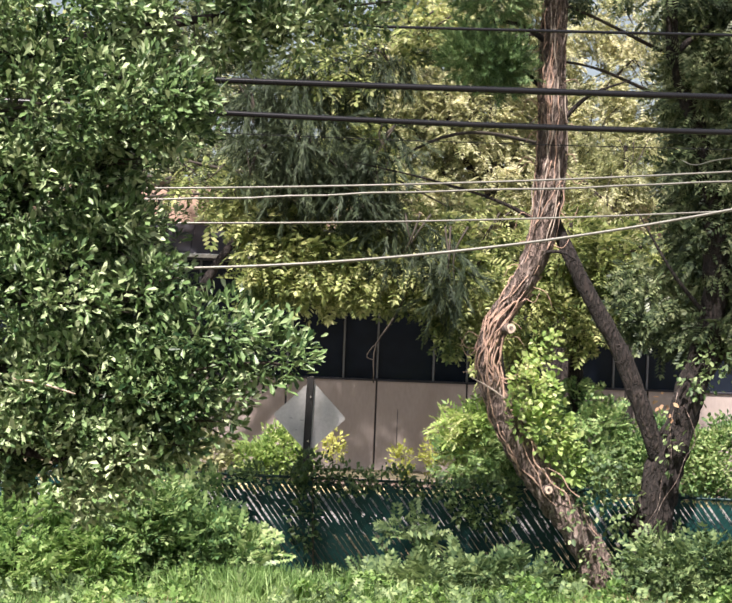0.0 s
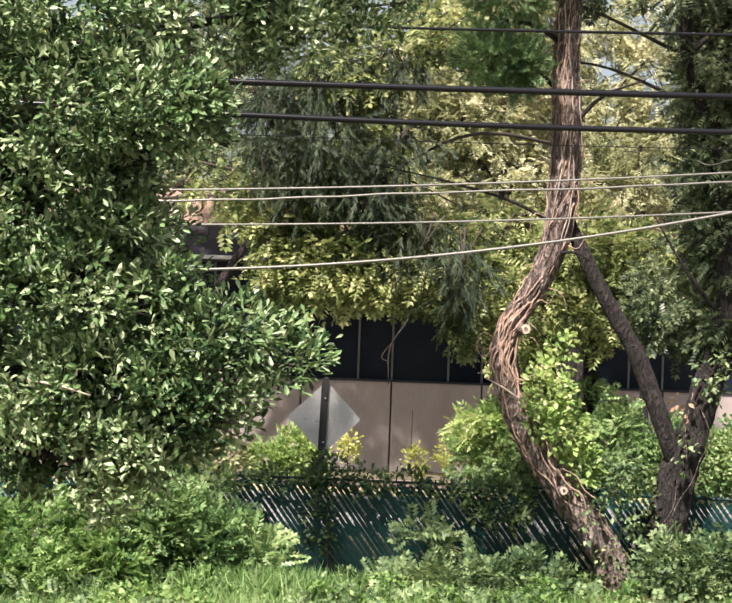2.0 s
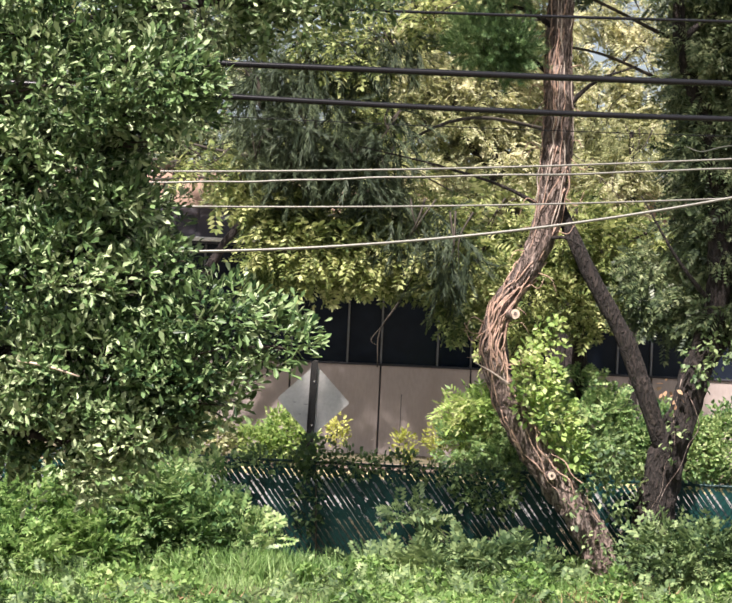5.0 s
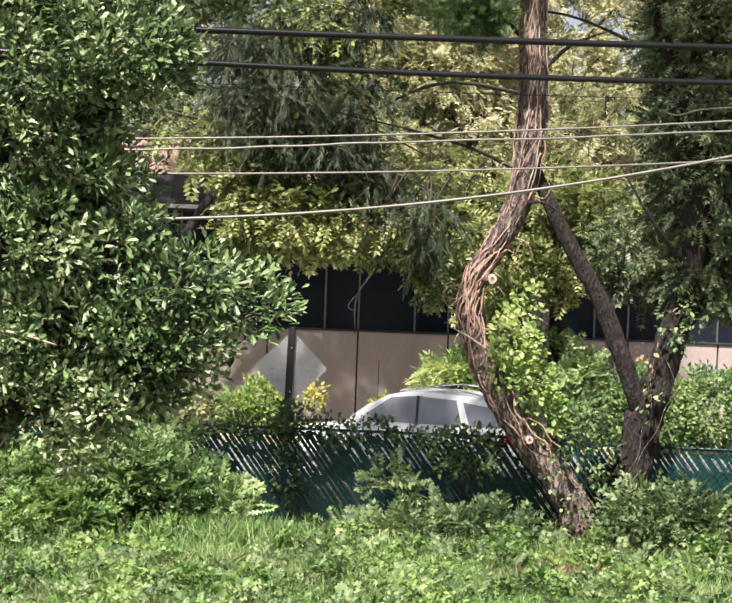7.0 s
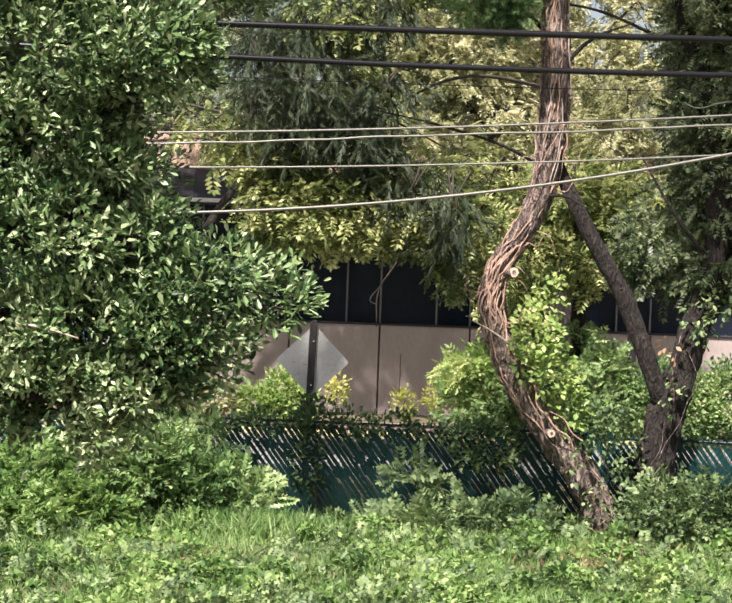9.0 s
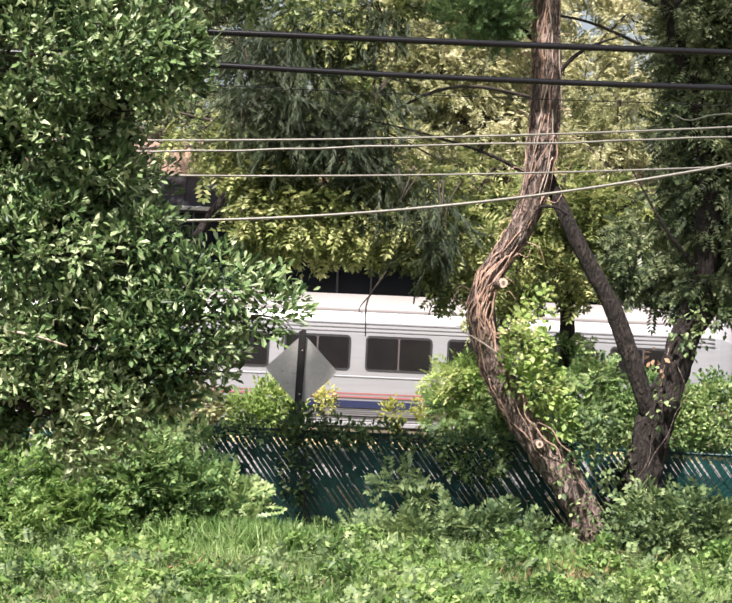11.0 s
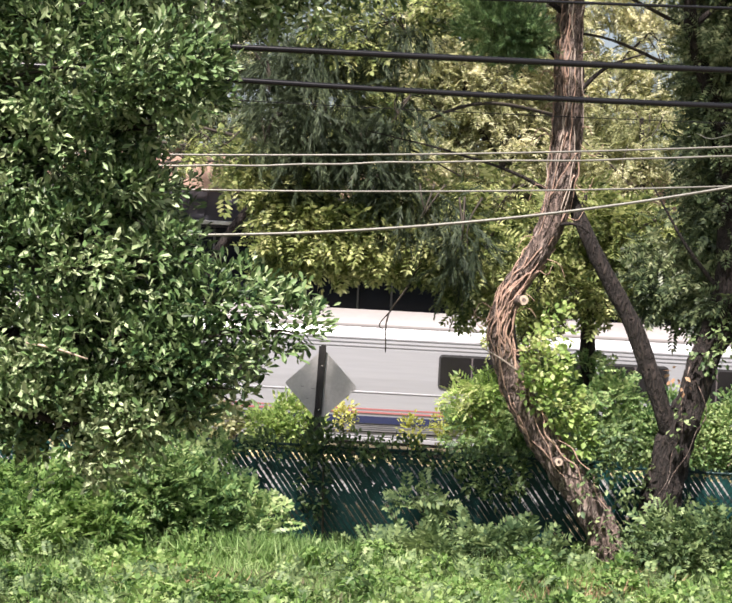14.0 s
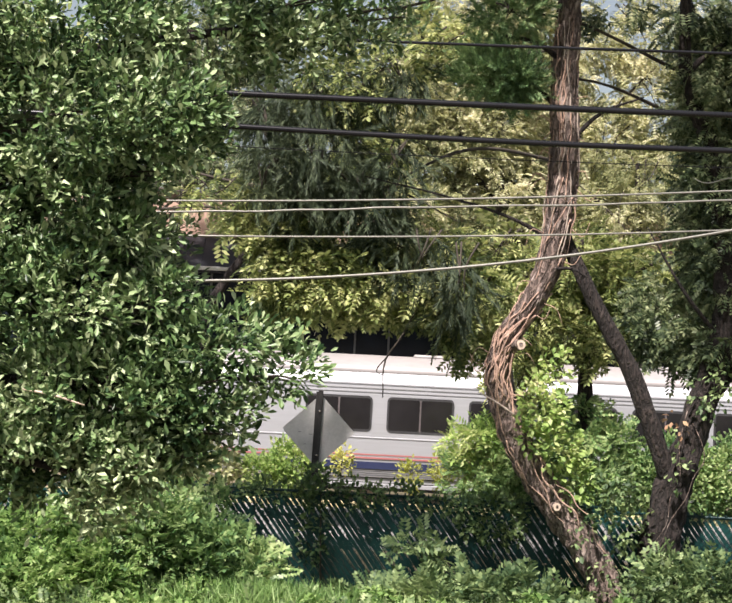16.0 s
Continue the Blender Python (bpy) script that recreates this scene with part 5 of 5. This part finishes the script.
def make_bogie(parent, x):
    b = part("bogie", block(x - 1.5, x + 1.5, -1.12, 1.12, 0.35, 0.62, 0.05), M_RUBBER, parent, "dark steel wheel truck")
    for dx in (-1.15, 1.15):
        for y in (-0.72, 0.72):
            w = bmesh.new()
            bmesh.ops.create_cone(w, segments=24, radius1=0.46, radius2=0.46, depth=0.13, cap_ends=True, matrix=Matrix.Translation((x + dx, y, 0.46)) @ Matrix.Rotation(radians(90), 4, "X"))
            part("wheel", w, M_RAIL, b)


COACH = 25.6


def make_coach(blank=None, start=1.50, label="silver steel passenger coach with red, white and navy stripes"):
    """Its front end is at x = 0, the body runs to -25.6; its windows on the near side look to -y."""
    c = tagged(empty("passenger_coach"), label, "train coach", "coaches of the train")
    xs = [0.0, -0.12, -0.35, -0.7] + list(np.linspace(-1.2, -COACH + 1.2, 24)) + [-COACH + 0.7, -COACH + 0.35, -COACH + 0.12, -COACH]
    sec = []
    for x in xs:
        e = min(-x, COACH + x)
        k = 1 - 0.07 * max(0, 1 - e / 0.75) ** 2
        sec.append(coach_section(x, k))
    part("body", loft(sec), M_STEEL, c, smooth=False)
    # roof skin, a little proud
    top = []
    for x in xs[2:-2]:
        top.append([(a, y * 1.004, z + 0.006) for a, y, z in coach_section(x)[5:-5]] + [(x, 0.9, 3.2), (x, -0.9, 3.2)])
    part("roof", loft(top), M_ROOF, c, "white-grey weathered roof", smooth=True)
    for side in (-1, 1):
        for z, h in ((2.80, 0.022), (2.90, 0.022), (3.00, 0.022)):
            y = side * (1.533 - 0.1 * (z - 2.75))
            part("roof_groove", block(-COACH + 0.5, -0.5, y - 0.012, y + 0.012, z, z + h), M_GROOVE, c)
        y = side * 1.564
        part("belt_bead", block(-COACH + 0.2, -0.2, y - 0.012, y + 0.012, 1.62, 1.66, 0.008), M_STEEL, c)
        for z, h, m, nm in ((1.19, 0.035, M_RED, "red_stripe"), (1.10, 0.04, M_RED, "red_stripe"), (0.84, 0.18, M_BLUE, "navy_stripe")):
            part(nm, block(-COACH + 0.2, -0.2, min(y, y - side * 0.12), max(y, y - side * 0.12), z, z + h), m, c)
        for k in range(4):
            z = 0.64 + 0.05 * k
            if k < 2:
                part("skirt_rib", block(-COACH + 3.6, -3.6, side * 1.45 - 0.03, side * 1.45 + 0.03, 0.36 + 0.13 * k, 0.47 + 0.13 * k, 0.01), M_STEEL, c)
            part("flute", block(-COACH + 0.3, -0.3, side * 1.50 - 0.04, side * 1.50 + 0.04, z, z + 0.022), M_GROOVE, c)
        x = -start
        while x - 1.68 > -COACH + 1.2:
            if not (blank and side < 0 and blank[0] < -x + 0.8 < blank[1]):
                yy = min(side * 1.550, side * 1.570)
                w = part("window", rounded_panel(x - 1.70, x + 0.02, 1.79, 2.71, yy, 0.02, 0.12), M_RUBBER, c, "dark rubber window gasket")
                gy = side * 1.572
                part("pane", rounded_panel(x - 1.65, x - 0.86, 1.85, 2.65, min(gy, gy - side * 0.02), 0.02, 0.06), M_COACHGLASS, w)
                part("pane", rounded_panel(x - 0.82, x - 0.03, 1.85, 2.65, min(gy, gy - side * 0.02), 0.02, 0.06), M_COACHGLASS, w)
                part("divider", block(x - 0.862, x - 0.818, min(gy, gy - side * 0.02), max(gy, gy - side * 0.02), 1.85, 2.65), M_GANGWAY, w, "dark grey window divider")
            x -= 2.10
        for xa in (-1.1, -COACH + 0.6):
            part("end_plate", block(xa - 0.5, xa, min(side * 1.55, side * 1.568), max(side * 1.55, side * 1.568), 2.28, 2.42), M_GREY, c, "small grey number plate")
            part("end_plate", block(xa - 0.5, xa, min(side * 1.556, side * 1.570), max(side * 1.556, side * 1.570), 1.36, 1.50), M_GREY, c)
    for x in (0.16, -COACH - 0.16):
        bm = loft([[(x - 0.17 + d, y * k, 0.5 + (z - 0.5) * (0.5 + k / 2)) for a, y, z in coach_section(0)] for d, k in ((0.0, 0.97), (0.07, 0.955), (0.12, 0.94), (0.17, 0.955), (0.22, 0.94), (0.27, 0.955), (0.34, 0.97))])
        part("diaphragm", bm, M_GANGWAY, c, "dark grey concertina gangway between coaches")
    for x in (-6.2, -13.0, -19.4):
        part("roof_vent", block(x - 0.5, x + 0.5, -0.25, 0.25, 3.70, 3.80, 0.04), M_ROOF, c)
    part("underframe", block(-COACH + 3, -3, -1.2, 1.2, 0.25, 0.66, 0.05), M_RUBBER, c)
    make_bogie(c, -3.6)
    make_bogie(c, -COACH + 3.6)
    return c


LOCO = 20.4


def make_loco():
    """Nose at x = 0; body runs to -20.4."""
    c = tagged(empty("locomotive"), "white and blue diesel locomotive with a sloping nose", "locomotive")

    # one convex shell: flat flanks, canted roof edges, and a nose that narrows in plan and slopes back
    bm = bmesh.new()
    for s in (-1, 1):
        for x, y, z in ((-LOCO, 1.45, 0.55), (-LOCO, 1.50, 0.9), (-LOCO, 1.50, 2.50), (-LOCO, 1.40, 2.62), (-LOCO, 1.02, 2.90), (-LOCO, 0.5, 2.93),
                        (-2.60, 1.50, 2.50), (-2.75, 1.40, 2.62), (-1.15, 1.50, 0.90), (-1.05, 1.44, 0.55), (-2.55, 1.02, 2.90), (-2.35, 0.5, 2.93), (-1.75, 0.60, 2.84),
                        (-1.25, 0.60, 2.58), (-0.75, 0.60, 2.05), (-0.10, 0.58, 0.95), (0.0, 0.50, 0.55)):
            bm.verts.new((x, s * y, z))
    bmesh.ops.convex_hull(bm, input=bm.verts[:])
    part("body", bm, M_LOCO, c, "white painted body shell")
    bm = bmesh.new()
    for s in (-1, 1):
        for x, y, z in ((-LOCO, 1.405, 2.635), (-LOCO, 1.02, 2.908), (-LOCO, 0.5, 2.938), (-2.78, 1.405, 2.635), (-2.57, 1.02, 2.908), (-2.40, 0.5, 2.938)):
            bm.verts.new((x, s * y, z))
    bmesh.ops.convex_hull(bm, input=bm.verts[:])
    part("roof", bm, M_LOCOROOF, c, "grey-white roof skin, dimmed against the sun from above")

    def facet(name, pts, m, out, s, lab=""):
        """A thin skin on the slanted nose face."""
        n = Vector((0.62, s * 0.70, 0.36)).normalized()
        b = bmesh.new()
        for p in pts:
            b.verts.new(Vector(p) + n * out)
            b.verts.new(Vector(p) - n * 0.05)
        bmesh.ops.convex_hull(b, input=b.verts[:])
        return part(name, b, m, c, lab)

    def on_face(u, v, s):
        """A place on the nose's side face: u from the flank to the front, v from the bottom up."""
        lo = Vector((-1.15, s * 1.50, 0.90)).lerp(Vector((-0.10, s * 0.58, 0.95)), u)
        mid = Vector((-2.18, s * 1.50, 2.02)).lerp(Vector((-0.75, s * 0.60, 2.05)), u)
        hi = Vector((-2.58, s * 1.49, 2.48)).lerp(Vector((-1.22, s * 0.60, 2.56)), u)
        return lo.lerp(mid, v * 2) if v < 0.5 else mid.lerp(hi, v * 2 - 1)

    for s in (-1, 1):
        facet("nose_skin", [on_face(u, v, s) for u, v in ((0.03, 0.02), (0.97, 0.02), (0.97, 0.48), (0.03, 0.48))], M_NOSE, 0.05, s, "pale blue nose")
        for u0, u1 in ((0.08, 0.52), (0.57, 0.96)):
            facet("windscreen", [on_face(u, v, s) for u, v in ((u0, 0.53), (u1, 0.53), (u1, 0.96), (u0, 0.96))], M_SCREEN, 0.055, s, "windscreen with its reflection painted pale")
        facet("nose_number_board", [on_face(u, v, s) for u, v in ((0.30, 0.36), (0.62, 0.36), (0.62, 0.42), (0.30, 0.42))], M_LOCO, 0.06, s)
    for s in (-1, 1):
        bm = bmesh.new()
        bmesh.ops.create_cone(bm, segments=16, radius1=0.12, radius2=0.1, depth=0.08, cap_ends=True, matrix=Matrix.Translation((-0.20, s * 0.40, 1.18)) @ Matrix.Rotation(radians(70), 4, "Y"))
        part("headlight", bm, M_HEAD, c)

        def slab(pts, m, name, out, lab=""):
            b = bmesh.new()
            y = s * (1.50 + out)
            for x, z in pts:
                b.verts.new((x, y, z))
                b.verts.new((x, s * 1.49, z))
            bmesh.ops.convex_hull(b, input=b.verts[:])
            return part(name, b, m, c, lab)

        slab(((-2.25, 0.93), (-1.28, 0.98), (-1.70, 1.46), (-2.62, 2.46), (-5.78, 2.46)), M_SKYBLUE, "blue_wedge", 0.010, "sky-blue painted cab wedge")
        slab(((-2.30, 0.96), (-2.55, 1.40), (-2.9, 1.70), (-4.42, 1.88)), M_DEEPBLUE, "deep_blue_band", 0.014)
        slab(((-10.9, 0.72), (-10.9, 1.02), (-8.1, 1.02), (-6.7, 0.88), (-8.0, 0.72)), M_SKYBLUE, "blue_streak", 0.010)
        slab(((-9.9, 0.66), (-9.2, 0.66), (-7.6, 0.95), (-8.6, 0.95)), M_DEEPBLUE, "blue_streak", 0.013)
        w = slab(((-4.28, 1.76), (-4.22, 2.46), (-3.00, 2.46), (-2.96, 1.72)), M_RUBBER, "cab_window", 0.022, "cab side window in a dark frame")
        b = bmesh.new()
        for xa, xb in ((-4.13, -3.62), (-3.57, -3.24)):
            block(xa, xb, min(s * 1.525, s * 1.53), max(s * 1.525, s * 1.53), 1.85, 2.35, 0.0, b)
        part("pane", b, M_CABGLASS, w)
        part("window_jamb", block(-3.22, -3.10, min(s * 1.525, s * 1.53), max(s * 1.525, s * 1.53), 1.80, 2.38), M_LOCO, w, "white window jamb")
        part("roof_line", block(-LOCO + 0.4, -2.3, s * 1.47 - 0.04, s * 1.47 + 0.04, 2.52, 2.56), M_GROOVE, c)
        # thin grey strips painted for the shaded gaps between white slats
        for k in range(7):
            z = 1.80 + 0.09 * k
            part("louvre_gap", block(-7.66, -5.85, s * 1.50 - 0.02, s * 1.50 + 0.02, z, z + 0.018), M_GROOVE, c)
        for xa, xb in ((-8.53, -7.86), (-9.28, -8.62), (-10.7, -9.9), (-12.4, -11.4), (-13.5, -12.5)):
            part("side_grille", block(xa, xb, s * 1.505 - 0.01, s * 1.505 + 0.01, 1.86, 2.44, 0.006), M_COACHGLASS, c, "dark screened air intake")
        for x in (-4.55, -5.35):
            part("door_edge", block(x - 0.05, x + 0.05, s * 1.51 - 0.02, s * 1.51 + 0.02, 0.62, 1.98, 0.01), M_MULLION, c)
            part("step_lamp", block(x - 0.09, x + 0.03, s * 1.515 - 0.015, s * 1.515 + 0.015, 1.92, 2.0, 0.01), M_RUBBER, c)
        part("plate", block(-5.1, -4.85, s * 1.508 - 0.006, s * 1.508 + 0.006, 1.62, 1.76), M_GROOVE, c)
    # lettering bars on the flank
    for k, w in enumerate((0.24, 0.26, 0.22, 0.24, 0.24, 0.22)):
        x = -8.40 + 0.36 * k
        bm = block(x, x + w * 0.38, -1.512, -1.500, 1.16, 1.38)
        block(x + w * 0.55, x + w, -1.512, -1.500, 1.16, 1.38, 0, bm)
        block(x, x + w, -1.513, -1.500, 1.32, 1.38, 0, bm)
        part("lettering_bar", bm, M_MULLION, c, "grey painted lettering, drawn as bars")
    for x, l, h in ((-3.7, 0.9, 0.07), (-5.2, 0.5, 0.05), (-8.0, 2.4, 0.12), (-12.5, 2.6, 0.14), (-16.0, 2.0, 0.1)):
        part("roof_box", block(x - l / 2, x + l / 2, -0.7, 0.7, 2.90, 2.91 + h * 0.6, 0.02), M_ROOF if x < -4 else M_LOCO, c)
    part("antenna_plate", block(-4.6, -4.2, -0.3, 0.3, 2.92, 2.98, 0.02), M_RUBBER, c)
    for x in (-3.0, -5.1):
        part("horn_box", block(x - 0.22, x + 0.22, -0.9, -0.4, 2.90, 2.99, 0.03), M_RUBBER, c)
    part("plough", loft([[(0.15, -0.7, 0.2), (0.15, 0.7, 0.2), (0.05, 0.75, 0.6), (0.05, -0.75, 0.6)], [(-0.5, -1.2, 0.2), (-0.5, 1.2, 0.2), (-0.4, 1.2, 0.6), (-0.4, -1.2, 0.6)]]), M_RUBBER, c)
    part("fuel_tank", block(-13.0, -7.4, -1.25, 1.25, 0.22, 0.62, 0.08), M_GREY, c)
    make_bogie(c, -3.6)
    make_bogie(c, -LOCO + 3.6)
    return c


# ---- the white car ----
def make_car():
    """Front at x = 0 facing -x; near side to -y; 4.75 m long."""
    c = tagged(empty("white_suv"), "clean white five-door sport utility car with roof rails", "car")

    def ring(x, z0, z1, half, lower):
        """One cross-section of the lower body."""
        pts = [(-half + 0.08, z0), (-half, z0 + 0.12), (-half - 0.01, (z0 + z1) / 2), (-half + 0.03, z1 - 0.06), (-half + 0.10, z1)]
        pts += [(-y, z) for y, z in pts[::-1]]
        return [(x, y, z) for y, z in pts]

    belt = ((0.0, 0.62, 0.60), (0.06, 0.80, 0.74), (0.25, 0.92, 0.84), (0.7, 0.99, 0.90), (1.2, 1.06, 0.92), (1.9, 1.09, 0.925), (3.0, 1.12, 0.925), (4.1, 1.15, 0.91), (4.55, 1.14, 0.88), (4.70, 1.05, 0.84), (4.75, 0.80, 0.80))
    part("body", loft([ring(x, 0.30, z, h, 0) for x, z, h in belt]), M_CARPAINT, c, smooth=False)

    def cab(x, z0, z1, half, top):
        pts = [(-half, z0), (-top - 0.02, z1 - 0.08), (-top + 0.06, z1 - 0.02), (-top * 0.5, z1), (top * 0.5, z1), (top - 0.06, z1 - 0.02), (top + 0.02, z1 - 0.08), (half, z0)]
        return [(x, y, z) for y, z in pts]

    house = ((1.18, 1.02, 1.14, 0.84, 0.80), (1.55, 1.05, 1.42, 0.85, 0.75), (1.95, 1.06, 1.62, 0.86, 0.70), (2.3, 1.08, 1.70, 0.86, 0.68), (2.9, 1.09, 1.735, 0.86, 0.68), (3.7, 1.11, 1.71, 0.85, 0.67), (4.25, 1.12, 1.64, 0.84, 0.66), (4.45, 1.12, 1.50, 0.83, 0.68), (4.66, 1.12, 1.20, 0.82, 0.78))
    part("cabin", loft([cab(*h) for h in house]), M_CARPAINT, c)
    for s in (-1, 1):
        def glass(name, pts, lab=""):
            b = bmesh.new()
            for x, z in pts:
                f = (z - 1.08) / 0.55
                y = s * (0.880 - 0.155 * f)
                b.verts.new((x, y, z))
                b.verts.new((x, y - s * 0.04, z))
            bmesh.ops.convex_hull(b, input=b.verts[:])
            return part(name, b, M_CARGLASS, c, lab)

        glass("front_side_window", ((1.46, 1.12), (1.60, 1.24), (2.08, 1.58), (2.62, 1.63), (2.68, 1.13)))
        glass("rear_side_window", ((2.73, 1.13), (2.69, 1.63), (3.44, 1.61), (3.64, 1.16)))
        glass("quarter_window", ((3.80, 1.18), (3.60, 1.58), (4.10, 1.53), (4.36, 1.42), (4.44, 1.21)))
        b = bmesh.new()
        for x, z in ((2.64, 1.12), (2.76, 1.12), (2.73, 1.64), (2.60, 1.64)):
            f = (z - 1.08) / 0.55
            b.verts.new((x, s * (0.876 - 0.155 * f), z))
            b.verts.new((x, s * (0.82 - 0.165 * f), z))
        bmesh.ops.convex_hull(b, input=b.verts[:])
        part("pillar_trim", b, M_RUBBER, c)
        m = part("door_mirror", block(1.62, 1.78, min(s * 0.92, s * 1.10), max(s * 0.92, s * 1.10), 1.10, 1.25, 0.03), M_CARPAINT, c)
        part("roof_rail", tube([(2.2, s * 0.62, 1.71, 0.018), (2.5, s * 0.63, 1.775, 0.018), (3.6, s * 0.62, 1.765, 0.018), (4.1, s * 0.60, 1.68, 0.018)], 16, 6), M_CHROME, c, smooth=True)
        for x in (2.45, 3.45):
            part("door_handle", block(x, x + 0.2, min(s * 0.925, s * 0.95), max(s * 0.925, s * 0.95), 0.96, 1.0, 0.01), M_CARPAINT, c)
        part("tail_lamp", block(4.52, 4.76, min(s * 0.70, s * 0.865), max(s * 0.70, s * 0.865), 0.88, 1.10, 0.03), M_TAIL, c)
        part("head_lamp", block(0.06, 0.42, min(s * 0.55, s * 0.83), max(s * 0.55, s * 0.83), 0.70, 0.86, 0.03), M_HEAD, c)
        for x in (0.92, 3.78):
            tyre = bmesh.new()
            bmesh.ops.create_cone(tyre, segments=28, radius1=0.36, radius2=0.36, depth=0.24, cap_ends=True, matrix=Matrix.Rotation(radians(90), 4, "X"))
            bmesh.ops.bevel(tyre, geom=[e for e in tyre.edges if len(e.link_faces) == 2 and any(len(f.verts) > 6 for f in e.link_faces)], offset=0.03, segments=2, profile=0.5, affect="EDGES")
            w = empty("wheel", pose(x, s * 0.83, 0.36))
            w.parent = c
            part("tyre", tyre, M_RUBBER, w)
            rim = bmesh.new()
            for k in range(5):
                a = 2 * math.pi * k / 5
                b = block(0.03, 0.24, -0.012, 0.012, -0.03, 0.03)
                bmesh.ops.rotate(b, verts=b.verts[:], matrix=Matrix.Rotation(a, 3, "Y"))
                bmesh.ops.translate(b, verts=b.verts[:], vec=(0, s * 0.125, 0))
                join(rim, b)
            part("rim", rim, M_CHROME, w)
            WHEELS.append(w)
    bm = bmesh.new()
    for x, z, h in ((1.28, 1.14, 0.70), (1.95, 1.585, 0.56)):
        for y in (-h, h):
            bm.verts.new((x, y, z + 0.005))
            bm.verts.new((x, y, z + 0.032))
    bmesh.ops.convex_hull(bm, input=bm.verts[:])
    part("windscreen", bm, M_CARGLASS, c)
    bm = bmesh.new()
    for x, z, h in ((4.68, 1.22, 0.68), (4.42, 1.54, 0.60)):
        for y in (-h, h):
            bm.verts.new((x, y, z))
            bm.verts.new((x + 0.03, y, z + 0.01))
    bmesh.ops.convex_hull(bm, input=bm.verts[:])
    part("rear_window", bm, M_CARGLASS, c)
    part("spoiler", block(4.20, 4.52, -0.60, 0.60, 1.60, 1.65, 0.02), M_CARPAINT, c)
    part("grille", block(-0.03, 0.05, -0.45, 0.45, 0.58, 0.76, 0.02), M_RUBBER, c)
    part("rear_bumper", block(4.62, 4.82, -0.8, 0.8, 0.42, 0.70, 0.05), M_CARPAINT, c)
    return c


WHEELS = []
TRACK_Y, TRAIN_SPEED = 47.22, 18.0
CAR_SPEED = 8.95
loco = make_loco()
first_coach = make_coach()
coaches = [first_coach]
coaches.append(copy_thing(first_coach, pose(0, 0, 0)))
coaches.append(make_coach(None, 2.05))
cafe = make_coach((9.5, 13.5), 1.57, "silver steel cafe coach with a windowless middle and striped flank")
coaches.insert(2, cafe)
car = make_car()


def motions():
    def train_rows(offset):
        # the joint behind the first coach passes x = 1.85 at 12 s
        return [(t, pose(1.85 + TRAIN_SPEED * (t - 12) + offset, TRACK_Y, 0.0)) for t in range(0, 17)]
    pitch = COACH + 0.68
    walk(loco, train_rows(pitch + LOCO + 0.85))
    for k, c in enumerate(coaches):
        walk(c, train_rows(pitch - 0.34 - pitch * k))
    # the car bears off to the far side of the street as it goes: time, middle, depth, turn
    way = ((0, 64.0, 33.4, 10), (3, 37.5, 33.5, 10), (6, 11.0, 33.9, 14), (6.5, 6.45, 34.1, 19), (7, 2.0, 34.5, 31), (7.2, 0.4, 34.8, 36), (7.4, -1.5, 35.2, 39), (7.5, -2.8, 35.5, 39),
           (7.7, -4.6, 36.0, 36), (8, -7.2, 36.7, 29), (8.5, -11.6, 37.4, 16), (9, -16.0, 37.9, 7), (12, -45.0, 38.2, 0), (16, -84.0, 38.2, 0))
    rows = []
    for t, mid, deep, turn in way:
        a = radians(turn)
        rows.append((t, pose(mid * deep / 34.25 - 2.9 * math.cos(a), deep + 2.9 * math.sin(a) - 0.9, 0.45, 0, 0, -turn)))
    walk(car, rows)
    roll = math.degrees(CAR_SPEED / 0.36)
    for w in WHEELS:
        x, y, z = w.location
        walk(w, [(k * 0.05, pose(x, y, z, 0, -roll * k * 0.05, 0)) for k in range(0, 321)])


motions()
